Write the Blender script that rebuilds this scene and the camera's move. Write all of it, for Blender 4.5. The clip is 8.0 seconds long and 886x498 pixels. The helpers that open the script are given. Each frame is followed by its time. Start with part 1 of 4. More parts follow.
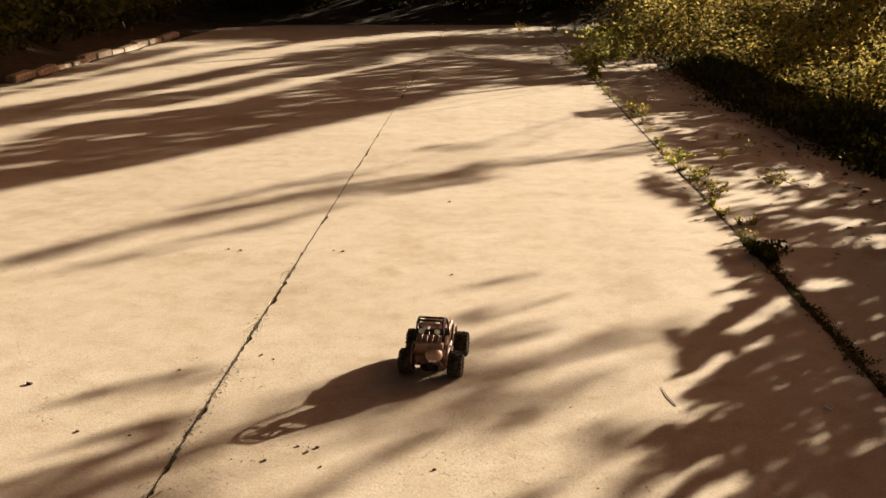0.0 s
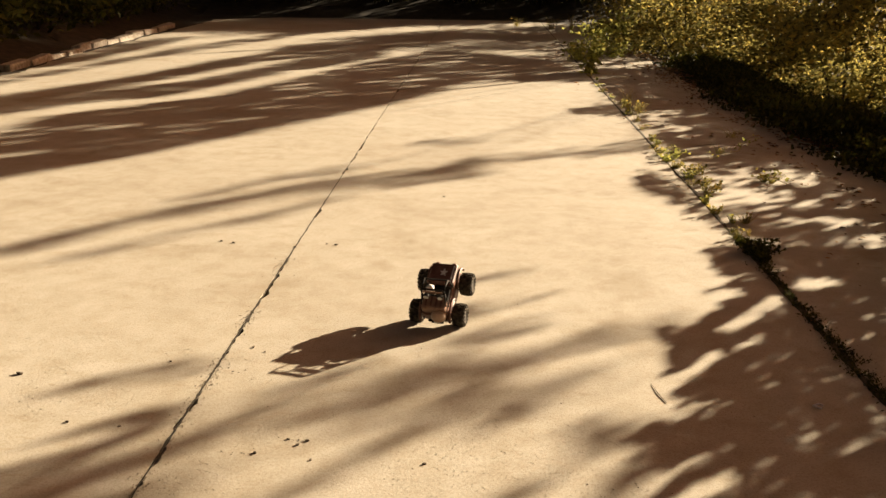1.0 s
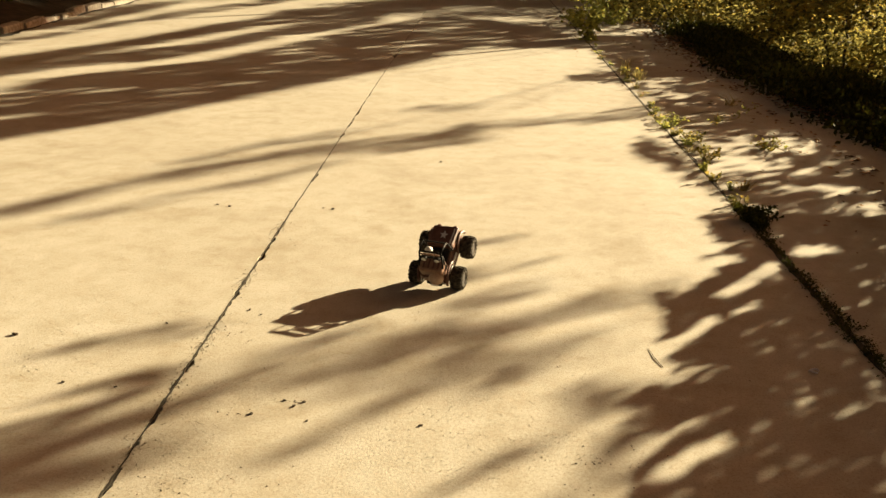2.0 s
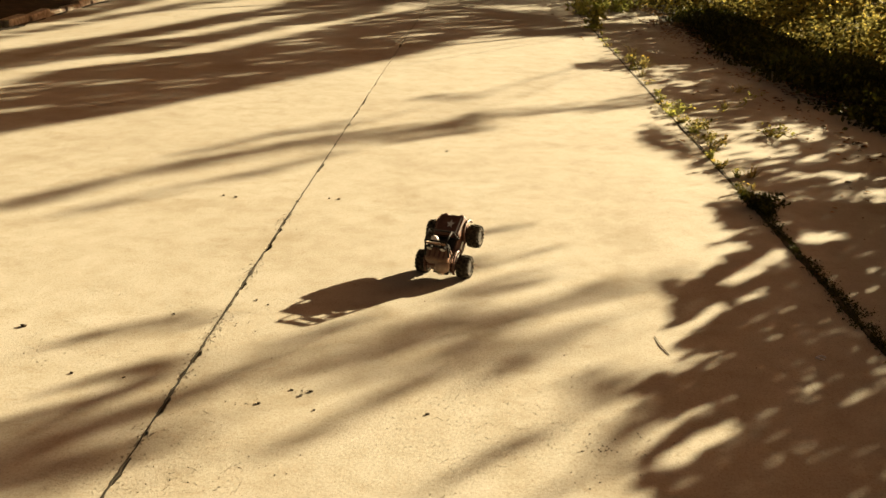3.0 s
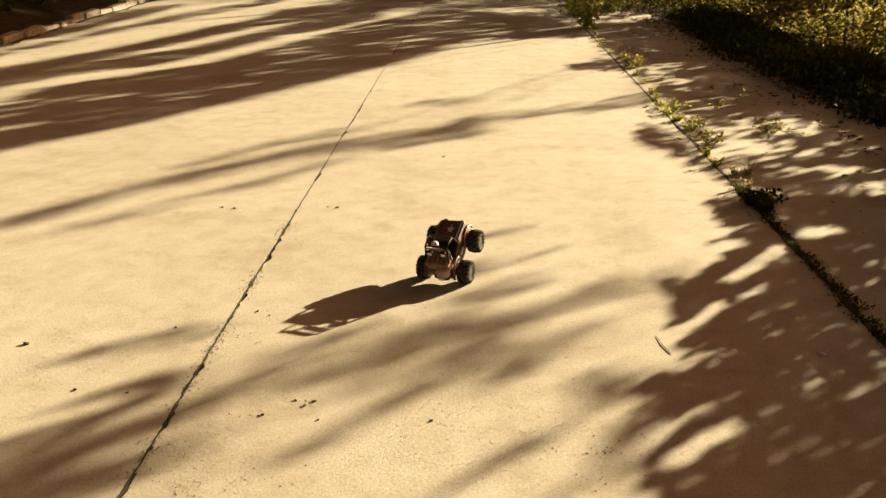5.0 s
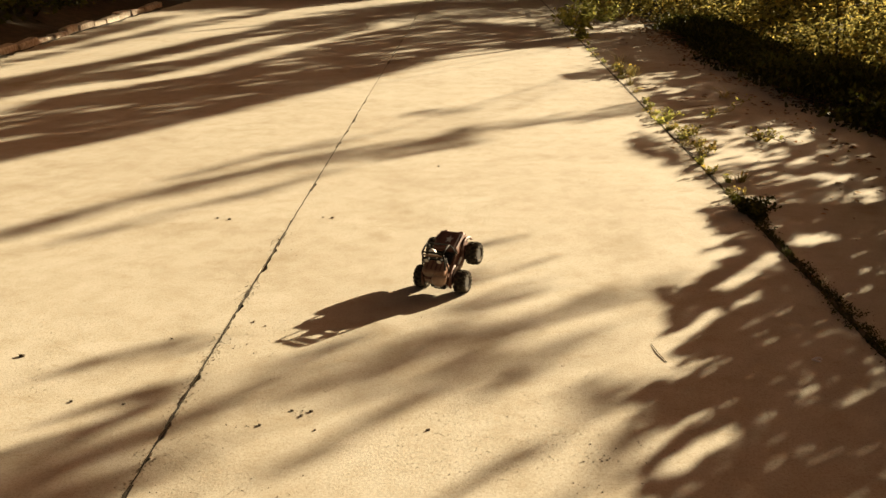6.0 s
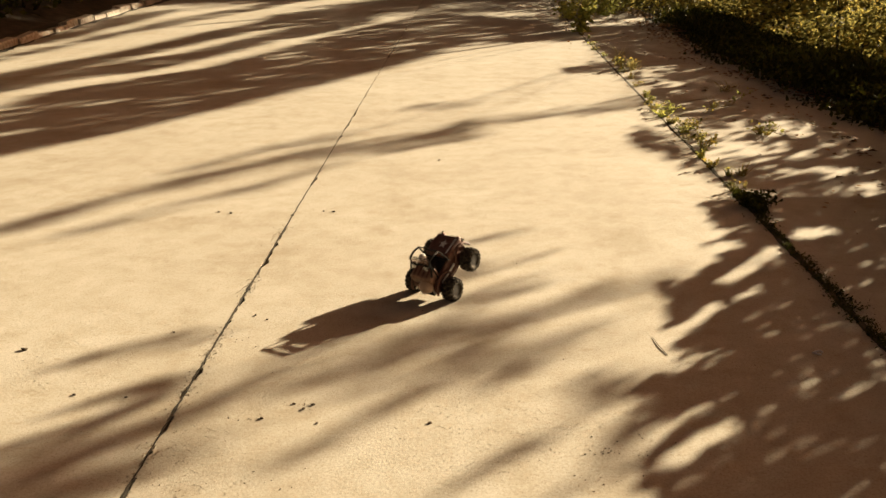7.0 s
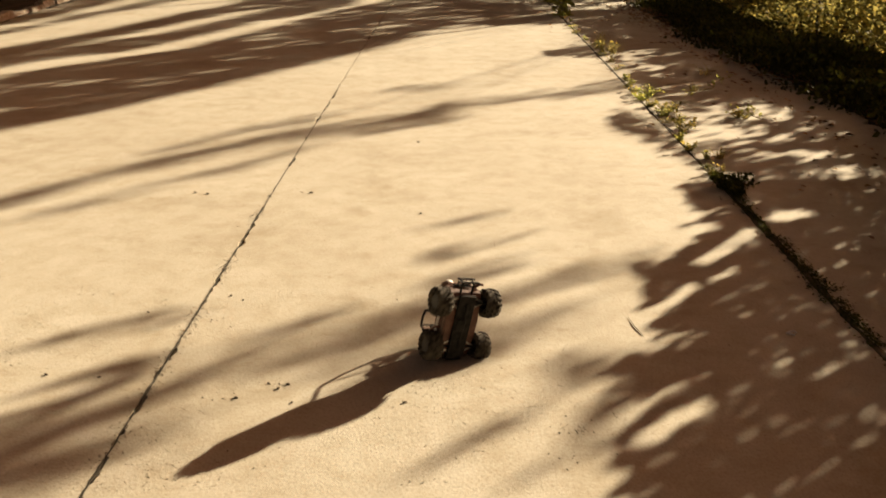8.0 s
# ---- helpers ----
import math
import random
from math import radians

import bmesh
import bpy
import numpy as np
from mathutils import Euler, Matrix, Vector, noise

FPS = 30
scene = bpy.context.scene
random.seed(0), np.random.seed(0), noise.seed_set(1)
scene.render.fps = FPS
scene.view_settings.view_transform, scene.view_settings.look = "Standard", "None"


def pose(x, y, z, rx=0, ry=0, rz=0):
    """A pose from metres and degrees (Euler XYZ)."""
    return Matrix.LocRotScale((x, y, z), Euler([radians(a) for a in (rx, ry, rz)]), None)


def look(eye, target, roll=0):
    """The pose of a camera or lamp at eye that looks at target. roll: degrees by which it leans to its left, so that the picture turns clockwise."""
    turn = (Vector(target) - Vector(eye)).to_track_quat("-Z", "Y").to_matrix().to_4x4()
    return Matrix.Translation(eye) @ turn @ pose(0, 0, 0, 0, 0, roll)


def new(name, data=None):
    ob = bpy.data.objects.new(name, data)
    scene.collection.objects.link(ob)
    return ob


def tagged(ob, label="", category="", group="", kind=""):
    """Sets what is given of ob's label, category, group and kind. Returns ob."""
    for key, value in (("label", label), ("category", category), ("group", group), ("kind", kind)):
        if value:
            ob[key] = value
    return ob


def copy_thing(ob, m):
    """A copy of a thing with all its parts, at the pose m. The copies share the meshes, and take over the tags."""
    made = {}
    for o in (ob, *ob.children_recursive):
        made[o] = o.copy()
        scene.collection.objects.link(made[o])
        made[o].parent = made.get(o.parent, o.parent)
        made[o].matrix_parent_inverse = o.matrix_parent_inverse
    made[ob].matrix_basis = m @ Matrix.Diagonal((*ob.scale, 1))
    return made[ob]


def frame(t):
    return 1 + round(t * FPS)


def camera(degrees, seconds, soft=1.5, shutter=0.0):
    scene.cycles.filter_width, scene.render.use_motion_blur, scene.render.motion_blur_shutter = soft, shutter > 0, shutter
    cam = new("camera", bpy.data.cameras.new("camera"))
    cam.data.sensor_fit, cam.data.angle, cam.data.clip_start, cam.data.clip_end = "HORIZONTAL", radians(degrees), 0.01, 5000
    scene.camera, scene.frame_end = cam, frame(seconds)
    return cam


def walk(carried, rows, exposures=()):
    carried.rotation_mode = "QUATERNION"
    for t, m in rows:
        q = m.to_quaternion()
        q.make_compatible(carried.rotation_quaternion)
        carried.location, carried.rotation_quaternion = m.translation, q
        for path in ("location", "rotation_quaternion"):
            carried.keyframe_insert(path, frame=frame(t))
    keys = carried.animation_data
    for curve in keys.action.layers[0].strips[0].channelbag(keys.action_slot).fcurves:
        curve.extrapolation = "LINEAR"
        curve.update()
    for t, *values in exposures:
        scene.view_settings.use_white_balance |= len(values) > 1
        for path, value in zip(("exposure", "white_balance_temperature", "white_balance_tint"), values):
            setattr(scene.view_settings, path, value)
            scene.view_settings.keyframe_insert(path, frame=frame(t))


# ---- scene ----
# camera, held at eye height and only turning a little
cam = camera(51.4, 8.0, shutter=0.4)
PATH = [
    (0, pose(0.000, 0.000, 1.650, 72.81, 0.00, 0.00)),
    (0.3, pose(0.005, 0.001, 1.650, 72.61, -0.32, -0.19)),
    (0.5, pose(0.009, 0.001, 1.650, 72.54, -0.53, -0.42)),
    (0.7, pose(0.007, 0.001, 1.650, 72.49, -0.64, -0.23)),
    (1, pose(0.005, 0.002, 1.648, 72.50, -0.79, -0.14)),
    (1.1, pose(0.004, 0.004, 1.643, 72.54, -0.91, -0.09)),
    (1.2, pose(0.003, 0.006, 1.637, 71.69, -1.02, -0.13)),
    (1.3, pose(0.002, 0.007, 1.631, 70.13, -1.14, -0.17)),
    (1.4, pose(0.001, 0.009, 1.625, 69.96, -1.25, -0.93)),
    (1.5, pose(0.000, 0.011, 1.619, 70.28, -1.37, -1.08)),
    (1.6, pose(0.001, 0.011, 1.619, 70.41, -1.32, -0.41)),
    (1.7, pose(0.001, 0.011, 1.619, 70.62, -1.28, -0.27)),
    (2.8, pose(0.005, 0.008, 1.618, 70.16, -0.80, -0.04)),
    (3, pose(0.006, 0.007, 1.618, 69.94, -0.71, 0.04)),
    (3.2, pose(0.005, 0.009, 1.619, 69.64, -0.33, -0.05)),
    (3.5, pose(0.005, 0.012, 1.621, 69.65, 0.24, -0.45)),
    (3.7, pose(0.005, 0.011, 1.621, 69.72, 0.18, -0.38)),
    (4, pose(0.004, 0.009, 1.622, 69.68, 0.08, -0.03)),
    (4.2, pose(0.005, 0.008, 1.621, 69.77, 0.15, 0.03)),
    (4.5, pose(0.007, 0.006, 1.620, 69.74, 0.26, 0.10)),
    (5, pose(0.011, 0.003, 1.629, 70.17, 0.87, -0.51)),
    (5.2, pose(0.010, 0.001, 1.630, 70.31, 0.90, -0.71)),
    (6.3, pose(0.006, -0.010, 1.632, 70.83, 1.09, -0.96)),
    (6.5, pose(0.005, -0.012, 1.632, 70.72, 1.13, -0.95)),
    (6.8, pose(0.004, -0.013, 1.632, 70.51, 1.12, -0.91)),
    (7, pose(0.003, -0.013, 1.632, 70.40, 1.11, -0.92)),
    (7.2, pose(0.007, -0.014, 1.632, 70.26, 1.25, -0.74)),
    (7.3, pose(0.009, -0.015, 1.632, 70.28, 1.32, -0.59)),
    (7.5, pose(0.013, -0.016, 1.632, 70.33, 1.46, -0.70)),
    (7.6, pose(0.016, -0.015, 1.628, 70.34, 1.28, -1.15)),
    (7.7, pose(0.018, -0.014, 1.623, 70.18, 1.10, -1.24)),
    (7.8, pose(0.020, -0.013, 1.619, 69.98, 0.93, -1.22)),
    (7.9, pose(0.022, -0.011, 1.614, 69.87, 0.75, -1.52)),
    (8, pose(0.024, -0.010, 1.610, 69.44, 0.57, -1.93)),
]
EXPOSURES = [(0.0, 1.68, 8600, 26), (1.0, 1.76, 8900, 22), (1.5, 1.84, 9600, 13), (3.0, 1.84, 9800, 12), (5.0, 1.83, 9700, 14), (6.5, 1.77, 9200, 17), (8.0, 1.76, 9000, 19)]
walk(cam, PATH, EXPOSURES)

# ---- light: low sun ahead to the side, behind the trees ----
SUN_AZ, SUN_EL = 50.0, 16.0                     # degrees from +y towards +x, and above the ground
SX, SY = math.sin(radians(SUN_AZ)), math.cos(radians(SUN_AZ))
SLOPE = math.tan(radians(SUN_EL))

world = bpy.data.worlds.new("sky")
scene.world = world
world.use_nodes = True
wn = world.node_tree.nodes
sky = wn.new("ShaderNodeTexSky")
sky.sky_type, sky.sun_disc = "NISHITA", False
sky.sun_elevation, sky.sun_rotation = radians(SUN_EL), radians(SUN_AZ)
sky.dust_density, sky.air_density = 5.0, 0.6
wn["Background"].inputs[1].default_value = 0.022
sky_tint = wn.new("ShaderNodeMix")                    # red tint added over the whole sky to warm the shade
sky_tint.data_type, sky_tint.blend_type = "RGBA", "MULTIPLY"
sky_tint.inputs[0].default_value, sky_tint.inputs[7].default_value = 1.0, (1.0, 0.58, 0.38, 1)
world.node_tree.links.new(sky.outputs[0], sky_tint.inputs[6])
world.node_tree.links.new(sky_tint.outputs[2], wn["Background"].inputs[0])

lamp = bpy.data.lights.new("sun", "SUN")
lamp.energy, lamp.angle, lamp.color = 5.0, radians(0.55), (0.985, 0.98, 0.86)
sun = new("sun", lamp)
sun.matrix_world = look((SX * 40, SY * 40, SLOPE * 40), (0, 0, 0))


# ---- materials ----
def shader(name, rough=0.8, metal=0.0):
    m = bpy.data.materials.new(name)
    m.use_nodes = True
    nt = m.node_tree
    b = nt.nodes["Principled BSDF"]
    b.inputs["Roughness"].default_value, b.inputs["Metallic"].default_value = rough, metal
    return m, nt, b


def node(nt, kind, **values):
    n = nt.nodes.new(kind)
    for k, v in values.items():
        n.inputs[k].default_value = v
    return n


def ramp(nt, source, stops):
    r = nt.nodes.new("ShaderNodeValToRGB")
    e = r.color_ramp.elements
    while len(e) < len(stops):
        e.new(0.5)
    for el, (p, c) in zip(e, stops):
        el.position, el.color = p, (*c, 1)
    nt.links.new(source, r.inputs[0])
    return r.outputs[0]


def coords(nt):
    return nt.nodes.new("ShaderNodeTexCoord").outputs["Object"]


def blend(nt, mode, fac, a, b):
    n = nt.nodes.new("ShaderNodeMix")
    n.data_type, n.blend_type = "RGBA", mode
    for sock, v in ((n.inputs[0], fac), (n.inputs[6], a), (n.inputs[7], b)):
        if isinstance(v, bpy.types.NodeSocket):
            nt.links.new(v, sock)
        else:
            sock.default_value = v if isinstance(v, float) else (*v, 1)
    return n.outputs[2]


def simple(name, c1, c2, rough=0.7, scale=30.0, metal=0.0, bump=0.1):
    """A paint, plastic or metal with worn, uneven colour."""
    m, nt, b = shader(name, rough, metal)
    n = node(nt, "ShaderNodeTexNoise", Scale=scale, Detail=5.0)
    nt.links.new(coords(nt), n.inputs[0])
    nt.links.new(ramp(nt, n.outputs[0], [(0.35, c1), (0.65, c2)]), b.inputs["Base Color"])
    bp = node(nt, "ShaderNodeBump", Strength=bump, Distance=0.002)
    nt.links.new(n.outputs[0], bp.inputs["Height"])
    nt.links.new(bp.outputs[0], b.inputs["Normal"])
    return m


def concrete_material():
    m, nt, b = shader("old_concrete", 0.9)
    co = coords(nt)
    big = node(nt, "ShaderNodeTexNoise", Scale=0.7, Detail=6.0, Roughness=0.6)
    mid = node(nt, "ShaderNodeTexNoise", Scale=6.0, Detail=8.0, Roughness=0.65)
    fine = node(nt, "ShaderNodeTexNoise", Scale=90.0, Detail=6.0, Roughness=0.7)
    grit = node(nt, "ShaderNodeTexVoronoi", Scale=70.0)
    for n in (big, mid, fine, grit):
        nt.links.new(co, n.inputs[0])
    c = ramp(nt, big.outputs[0], [(0.3, (0.41, 0.365, 0.28)), (0.7, (0.505, 0.475, 0.39))])
    c = blend(nt, "MULTIPLY", 1.0, c, ramp(nt, mid.outputs[0], [(0.28, (0.86, 0.82, 0.76)), (0.55, (1.0, 1.0, 1.0))]))
    c = blend(nt, "MULTIPLY", 1.0, c, ramp(nt, fine.outputs[0], [(0.32, (0.78, 0.75, 0.72)), (0.55, (1.0, 1.0, 1.0))]))
    scuff = node(nt, "ShaderNodeTexNoise", Scale=7.0, Detail=12.0, Roughness=0.7, Distortion=1.2)
    stretch = nt.nodes.new("ShaderNodeMapping")
    stretch.inputs["Scale"].default_value = (0.6, 1.6, 1.0)
    stretch.inputs["Rotation"].default_value = (0, 0, 0.6)
    nt.links.new(co, stretch.inputs[0])
    nt.links.new(stretch.outputs[0], scuff.inputs[0])
    c = blend(nt, "MULTIPLY", 1.0, c, ramp(nt, scuff.outputs[0], [(0.60, (1.0, 1.0, 1.0)), (0.68, (0.88, 0.84, 0.78))]))
    fleck = node(nt, "ShaderNodeTexNoise", Scale=210.0, Detail=2.0)
    nt.links.new(co, fleck.inputs[0])
    c = blend(nt, "MULTIPLY", 1.0, c, ramp(nt, fleck.outputs[0], [(0.60, (1.0, 1.0, 1.0)), (0.72, (0.50, 0.44, 0.38))]))
    stain = node(nt, "ShaderNodeTexNoise", Scale=1.6, Detail=9.0, Roughness=0.62)
    nt.links.new(co, stain.inputs[0])
    c = blend(nt, "MULTIPLY", 1.0, c, ramp(nt, stain.outputs[0], [(0.32, (0.84, 0.80, 0.74)), (0.46, (1.0, 1.0, 1.0))]))
    mottle = node(nt, "ShaderNodeTexNoise", Scale=5.0, Detail=9.0, Roughness=0.72, Distortion=0.8)
    nt.links.new(co, mottle.inputs[0])
    c = blend(nt, "MULTIPLY", 1.0, c, ramp(nt, mottle.outputs[0], [(0.34, (0.94, 0.92, 0.89)), (0.50, (1.0, 1.0, 1.0)), (0.66, (1.06, 1.06, 1.08))]))
    nt.links.new(c, b.inputs["Base Color"])
    b1 = node(nt, "ShaderNodeBump", Strength=0.22, Distance=0.003)
    nt.links.new(fine.outputs[0], b1.inputs["Height"])
    b2 = node(nt, "ShaderNodeBump", Strength=0.10, Distance=0.002)
    nt.links.new(grit.outputs[0], b2.inputs["Height"])
    nt.links.new(b1.outputs[0], b2.inputs["Normal"])
    # exposed aggregate where the cement skin has worn off
    worn = node(nt, "ShaderNodeTexNoise", Scale=2.6, Detail=5.0, Roughness=0.6)
    pebble = node(nt, "ShaderNodeTexNoise", Scale=120.0, Detail=4.0, Roughness=0.6)
    nt.links.new(co, worn.inputs[0])
    nt.links.new(co, pebble.inputs[0])
    amount = ramp(nt, worn.outputs[0], [(0.40, (0.06, 0.06, 0.06)), (0.64, (0.30, 0.30, 0.30))])
    b3 = node(nt, "ShaderNodeBump", Distance=0.006)
    nt.links.new(amount, b3.inputs["Strength"])
    nt.links.new(pebble.outputs[0], b3.inputs["Height"])
    nt.links.new(b2.outputs[0], b3.inputs["Normal"])
    nt.links.new(b3.outputs[0], b.inputs["Normal"])
    return m


def leaf_material(name, lo, hi, glow):
    """Thin leaves: light passes through them; glow is the share that does."""
    m, nt, b = shader(name, 0.75)
    b.inputs["Specular IOR Level"].default_value = 0.2
    geo = nt.nodes.new("ShaderNodeNewGeometry")
    c = ramp(nt, geo.outputs["Random Per Island"], [(0.0, lo), (0.75, hi), (1.0, (hi[0] * 1.5, hi[1] * 1.25, hi[2]))])
    nt.links.new(c, b.inputs["Base Color"])
    tr = nt.nodes.new("ShaderNodeBsdfTranslucent")
    nt.links.new(c, tr.inputs[0])
    mix = node(nt, "ShaderNodeMixShader", Fac=glow)
    nt.links.new(b.outputs[0], mix.inputs[1])
    nt.links.new(tr.outputs[0], mix.inputs[2])
    nt.links.new(mix.outputs[0], nt.nodes["Material Output"].inputs[0])
    return m


M_CONCRETE = concrete_material()
M_SOIL = simple("leaf_litter_soil", (0.018, 0.014, 0.007), (0.05, 0.038, 0.02), 0.95, 6.0, 0, 0.6)
M_DIRT = simple("mossy_dirt", (0.045, 0.04, 0.018), (0.13, 0.10, 0.055), 0.95, 14.0, 0, 0.8)
M_CURB = simple("weathered_kerb_stone", (0.26, 0.22, 0.17), (0.50, 0.45, 0.37), 0.9, 14.0, 0, 0.5)
M_BARK = simple("bark", (0.03, 0.022, 0.015), (0.10, 0.075, 0.05), 0.95, 20.0, 0, 0.8)
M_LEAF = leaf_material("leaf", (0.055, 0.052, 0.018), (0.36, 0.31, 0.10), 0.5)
# darker copy of the leaf: bush shade put into its colour; also dark weeds
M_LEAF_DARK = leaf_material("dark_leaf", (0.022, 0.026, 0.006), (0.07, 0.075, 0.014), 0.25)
M_WEED = leaf_material("weed_leaf", (0.16, 0.17, 0.045), (0.44, 0.45, 0.14), 0.5)
M_FALLEN = leaf_material("fallen_leaf", (0.09, 0.06, 0.035), (0.30, 0.19, 0.10), 0.3)
M_DRY = leaf_material("dry_grass", (0.20, 0.16, 0.06), (0.38, 0.33, 0.14), 0.4)
M_STONE = simple("dirt_crumb", (0.03, 0.022, 0.014), (0.12, 0.085, 0.05), 0.95, 60.0, 0, 0.4)
M_LITTER = simple("pale_plastic_scrap", (0.55, 0.57, 0.6), (0.75, 0.77, 0.8), 0.4, 40.0)
M_RUBBER = simple("dusty_black_rubber", (0.018, 0.015, 0.012), (0.10, 0.084, 0.062), 0.85, 60.0, 0, 0.3)
M_RED = simple("dusty_red_plastic", (0.095, 0.034, 0.020), (0.17, 0.076, 0.048), 0.55, 35.0)
M_PINK = simple("faded_red_plastic", (0.17, 0.085, 0.055), (0.29, 0.17, 0.115), 0.5, 35.0)
# paler red for the tail cover: sunlight on it put into the colour
M_TAIL = simple("sunlit_red_plastic", (0.42, 0.27, 0.19), (0.56, 0.40, 0.29), 0.45, 35.0)
M_WHITE = simple("white_plastic", (0.66, 0.64, 0.6), (0.8, 0.79, 0.76), 0.4, 50.0)
M_BLACK = simple("black_plastic", (0.012, 0.011, 0.010), (0.03, 0.027, 0.023), 0.75, 50.0)
M_RIM = simple("dusty_dark_wheel_plastic", (0.012, 0.010, 0.008), (0.04, 0.034, 0.026), 0.5, 60.0)
M_STEEL = simple("dull_metal", (0.35, 0.33, 0.3), (0.5, 0.48, 0.45), 0.35, 60.0, 0.9)
for mat in (M_BLACK, M_RUBBER):
    mat.node_tree.nodes["Principled BSDF"].inputs["Specular IOR Level"].default_value = 0.15


# ---- mesh helpers ----
def mesh_of(name, bm, material, smooth=False):
    me = bpy.data.meshes.new(name)
    bmesh.ops.recalc_face_normals(bm, faces=bm.faces)
    for f in bm.faces:
        f.smooth = smooth
    bm.to_mesh(me)
    bm.free()
    me.materials.append(material)
    return me


def part(name, bm, material, parent=None, label="", smooth=False):
    ob = new(name, mesh_of(name, bm, material, smooth))
    ob.parent = parent
    return tagged(ob, label) if label else ob


def raw(name, verts, faces, material, parent=None):
    me = bpy.data.meshes.new(name)
    me.from_pydata(verts, [], faces)
    me.materials.append(material)
    ob = new(name, me)
    ob.parent = parent
    return ob


def add_box(bm, m, sx, sy, sz, bevel=0.0, seg=2):
    made = bmesh.ops.create_cube(bm, size=1.0, matrix=m @ Matrix.Diagonal((sx, sy, sz, 1)))
    if bevel:
        edges = list({e for v in made["verts"] for e in v.link_edges})
        bmesh.ops.bevel(bm, geom=edges, offset=bevel, segments=seg, affect="EDGES", profile=0.6)


def add_tube(bm, points, radii, sides=8, closed=False):
    """A round bar along points."""
    pts = [Vector(p) for p in points]
    n = len(pts)
    rings = []
    for i, p in enumerate(pts):
        a, b = (pts[(i - 1) % n], pts[(i + 1) % n]) if closed else (pts[max(i - 1, 0)], pts[min(i + 1, n - 1)])
        q = (b - a).to_track_quat("Z", "Y")
        r = radii if isinstance(radii, float) else radii[i]
        rings.append([bm.verts.new(p + q @ Vector((r * math.cos(k * math.tau / sides), r * math.sin(k * math.tau / sides), 0)))
                      for k in range(sides)])
    for i in range(n if closed else n - 1):
        r1, r2 = rings[i], rings[(i + 1) % n]
        for k in range(sides):
            bm.faces.new((r1[k], r1[(k + 1) % sides], r2[(k + 1) % sides], r2[k]))
    if not closed:
        bm.faces.new(rings[0])
        bm.faces.new(rings[-1])


def add_lathe(bm, profile, sides, axis="x"):
    """Turn (offset along the axis, radius) pairs about an axis."""
    rings = []
    for off, r in profile:
        ring = []
        for k in range(sides):
            c, s = r * math.cos(k * math.tau / sides), r * math.sin(k * math.tau / sides)
            ring.append(bm.verts.new((off, c, s) if axis == "x" else (c, off, s) if axis == "y" else (c, s, off)))
        rings.append(ring)
    for r1, r2 in zip(rings, rings[1:]):
        for k in range(sides):
            bm.faces.new((r1[k], r1[(k + 1) % sides], r2[(k + 1) % sides], r2[k]))
    bm.faces.new(rings[0])
    bm.faces.new(rings[-1])


def leaf_mesh(places, rnd, size):
    """Verts and faces of one folded leaf (two triangles each side of a rib) at each place."""
    verts, faces = [], []
    for p in places:
        q = Euler((rnd.uniform(-1.3, 1.3), rnd.uniform(-1.3, 1.3), rnd.uniform(0, math.tau))).to_matrix()
        s = size * rnd.uniform(0.5, 1.5)
        i = len(verts)
        for c in ((0, -0.5, 0), (0.3, 0.0, 0.08), (0, 0.6, 0), (-0.3, 0.0, 0.08)):
            verts.append(Vector(p) + q @ (Vector(c) * s))
        faces += [(i, i + 1, i + 2), (i, i + 2, i + 3)]
    return verts, faces


# ---- ground, road slabs and kerb ----
JOINT = 0.045                                   # the road runs this far to the side per metre ahead


def ground_height(x, y):
    """Flat under the road; a bank rises beyond its end and its far side, and the near verge falls away."""
    rise = max(-6.9 - x, y - 28.2, 0.0)
    fall = max(x - 3.9, 0.0) if y < 27 else 0.0
    z = min(rise * 0.3, 2.2) - min(fall * 0.3, 1.4)
    return z + (0.06 * noise.noise((x * 0.8, y * 0.8, 0)) if rise + fall > 0 else 0.0)


def make_ground():
    xs = [-2000, -400, -90] + [-40 + i for i in range(81)] + [90, 400, 2000]
    ys = [-2000, -400, -90] + [-30 + i for i in range(91)] + [120, 400, 2000]
    verts = [(x, y, ground_height(x, y) - 0.035) for y in ys for x in xs]
    w = len(xs)
    faces = [(j * w + i, j * w + i + 1, (j + 1) * w + i + 1, (j + 1) * w + i) for j in range(len(ys) - 1) for i in range(w - 1)]
    ob = raw("ground", verts, faces, M_SOIL)
    tagged(ob, "dark bare soil with leaf litter beside the road", "ground", kind="structure")


def far_edge(x):
    """Where the paved road ends ahead, rounded off towards both sides."""
    u = (x + 1.4) / 5.6
    return 28.0 - 3.2 * u * u


def ragged(y, seed, amount):
    return amount * (noise.noise((y * 3.1, seed, 0)) + 0.7 * noise.noise((y * 11.0, seed, 4)) + 0.5 * noise.noise((y * 31.0, seed, 9)))


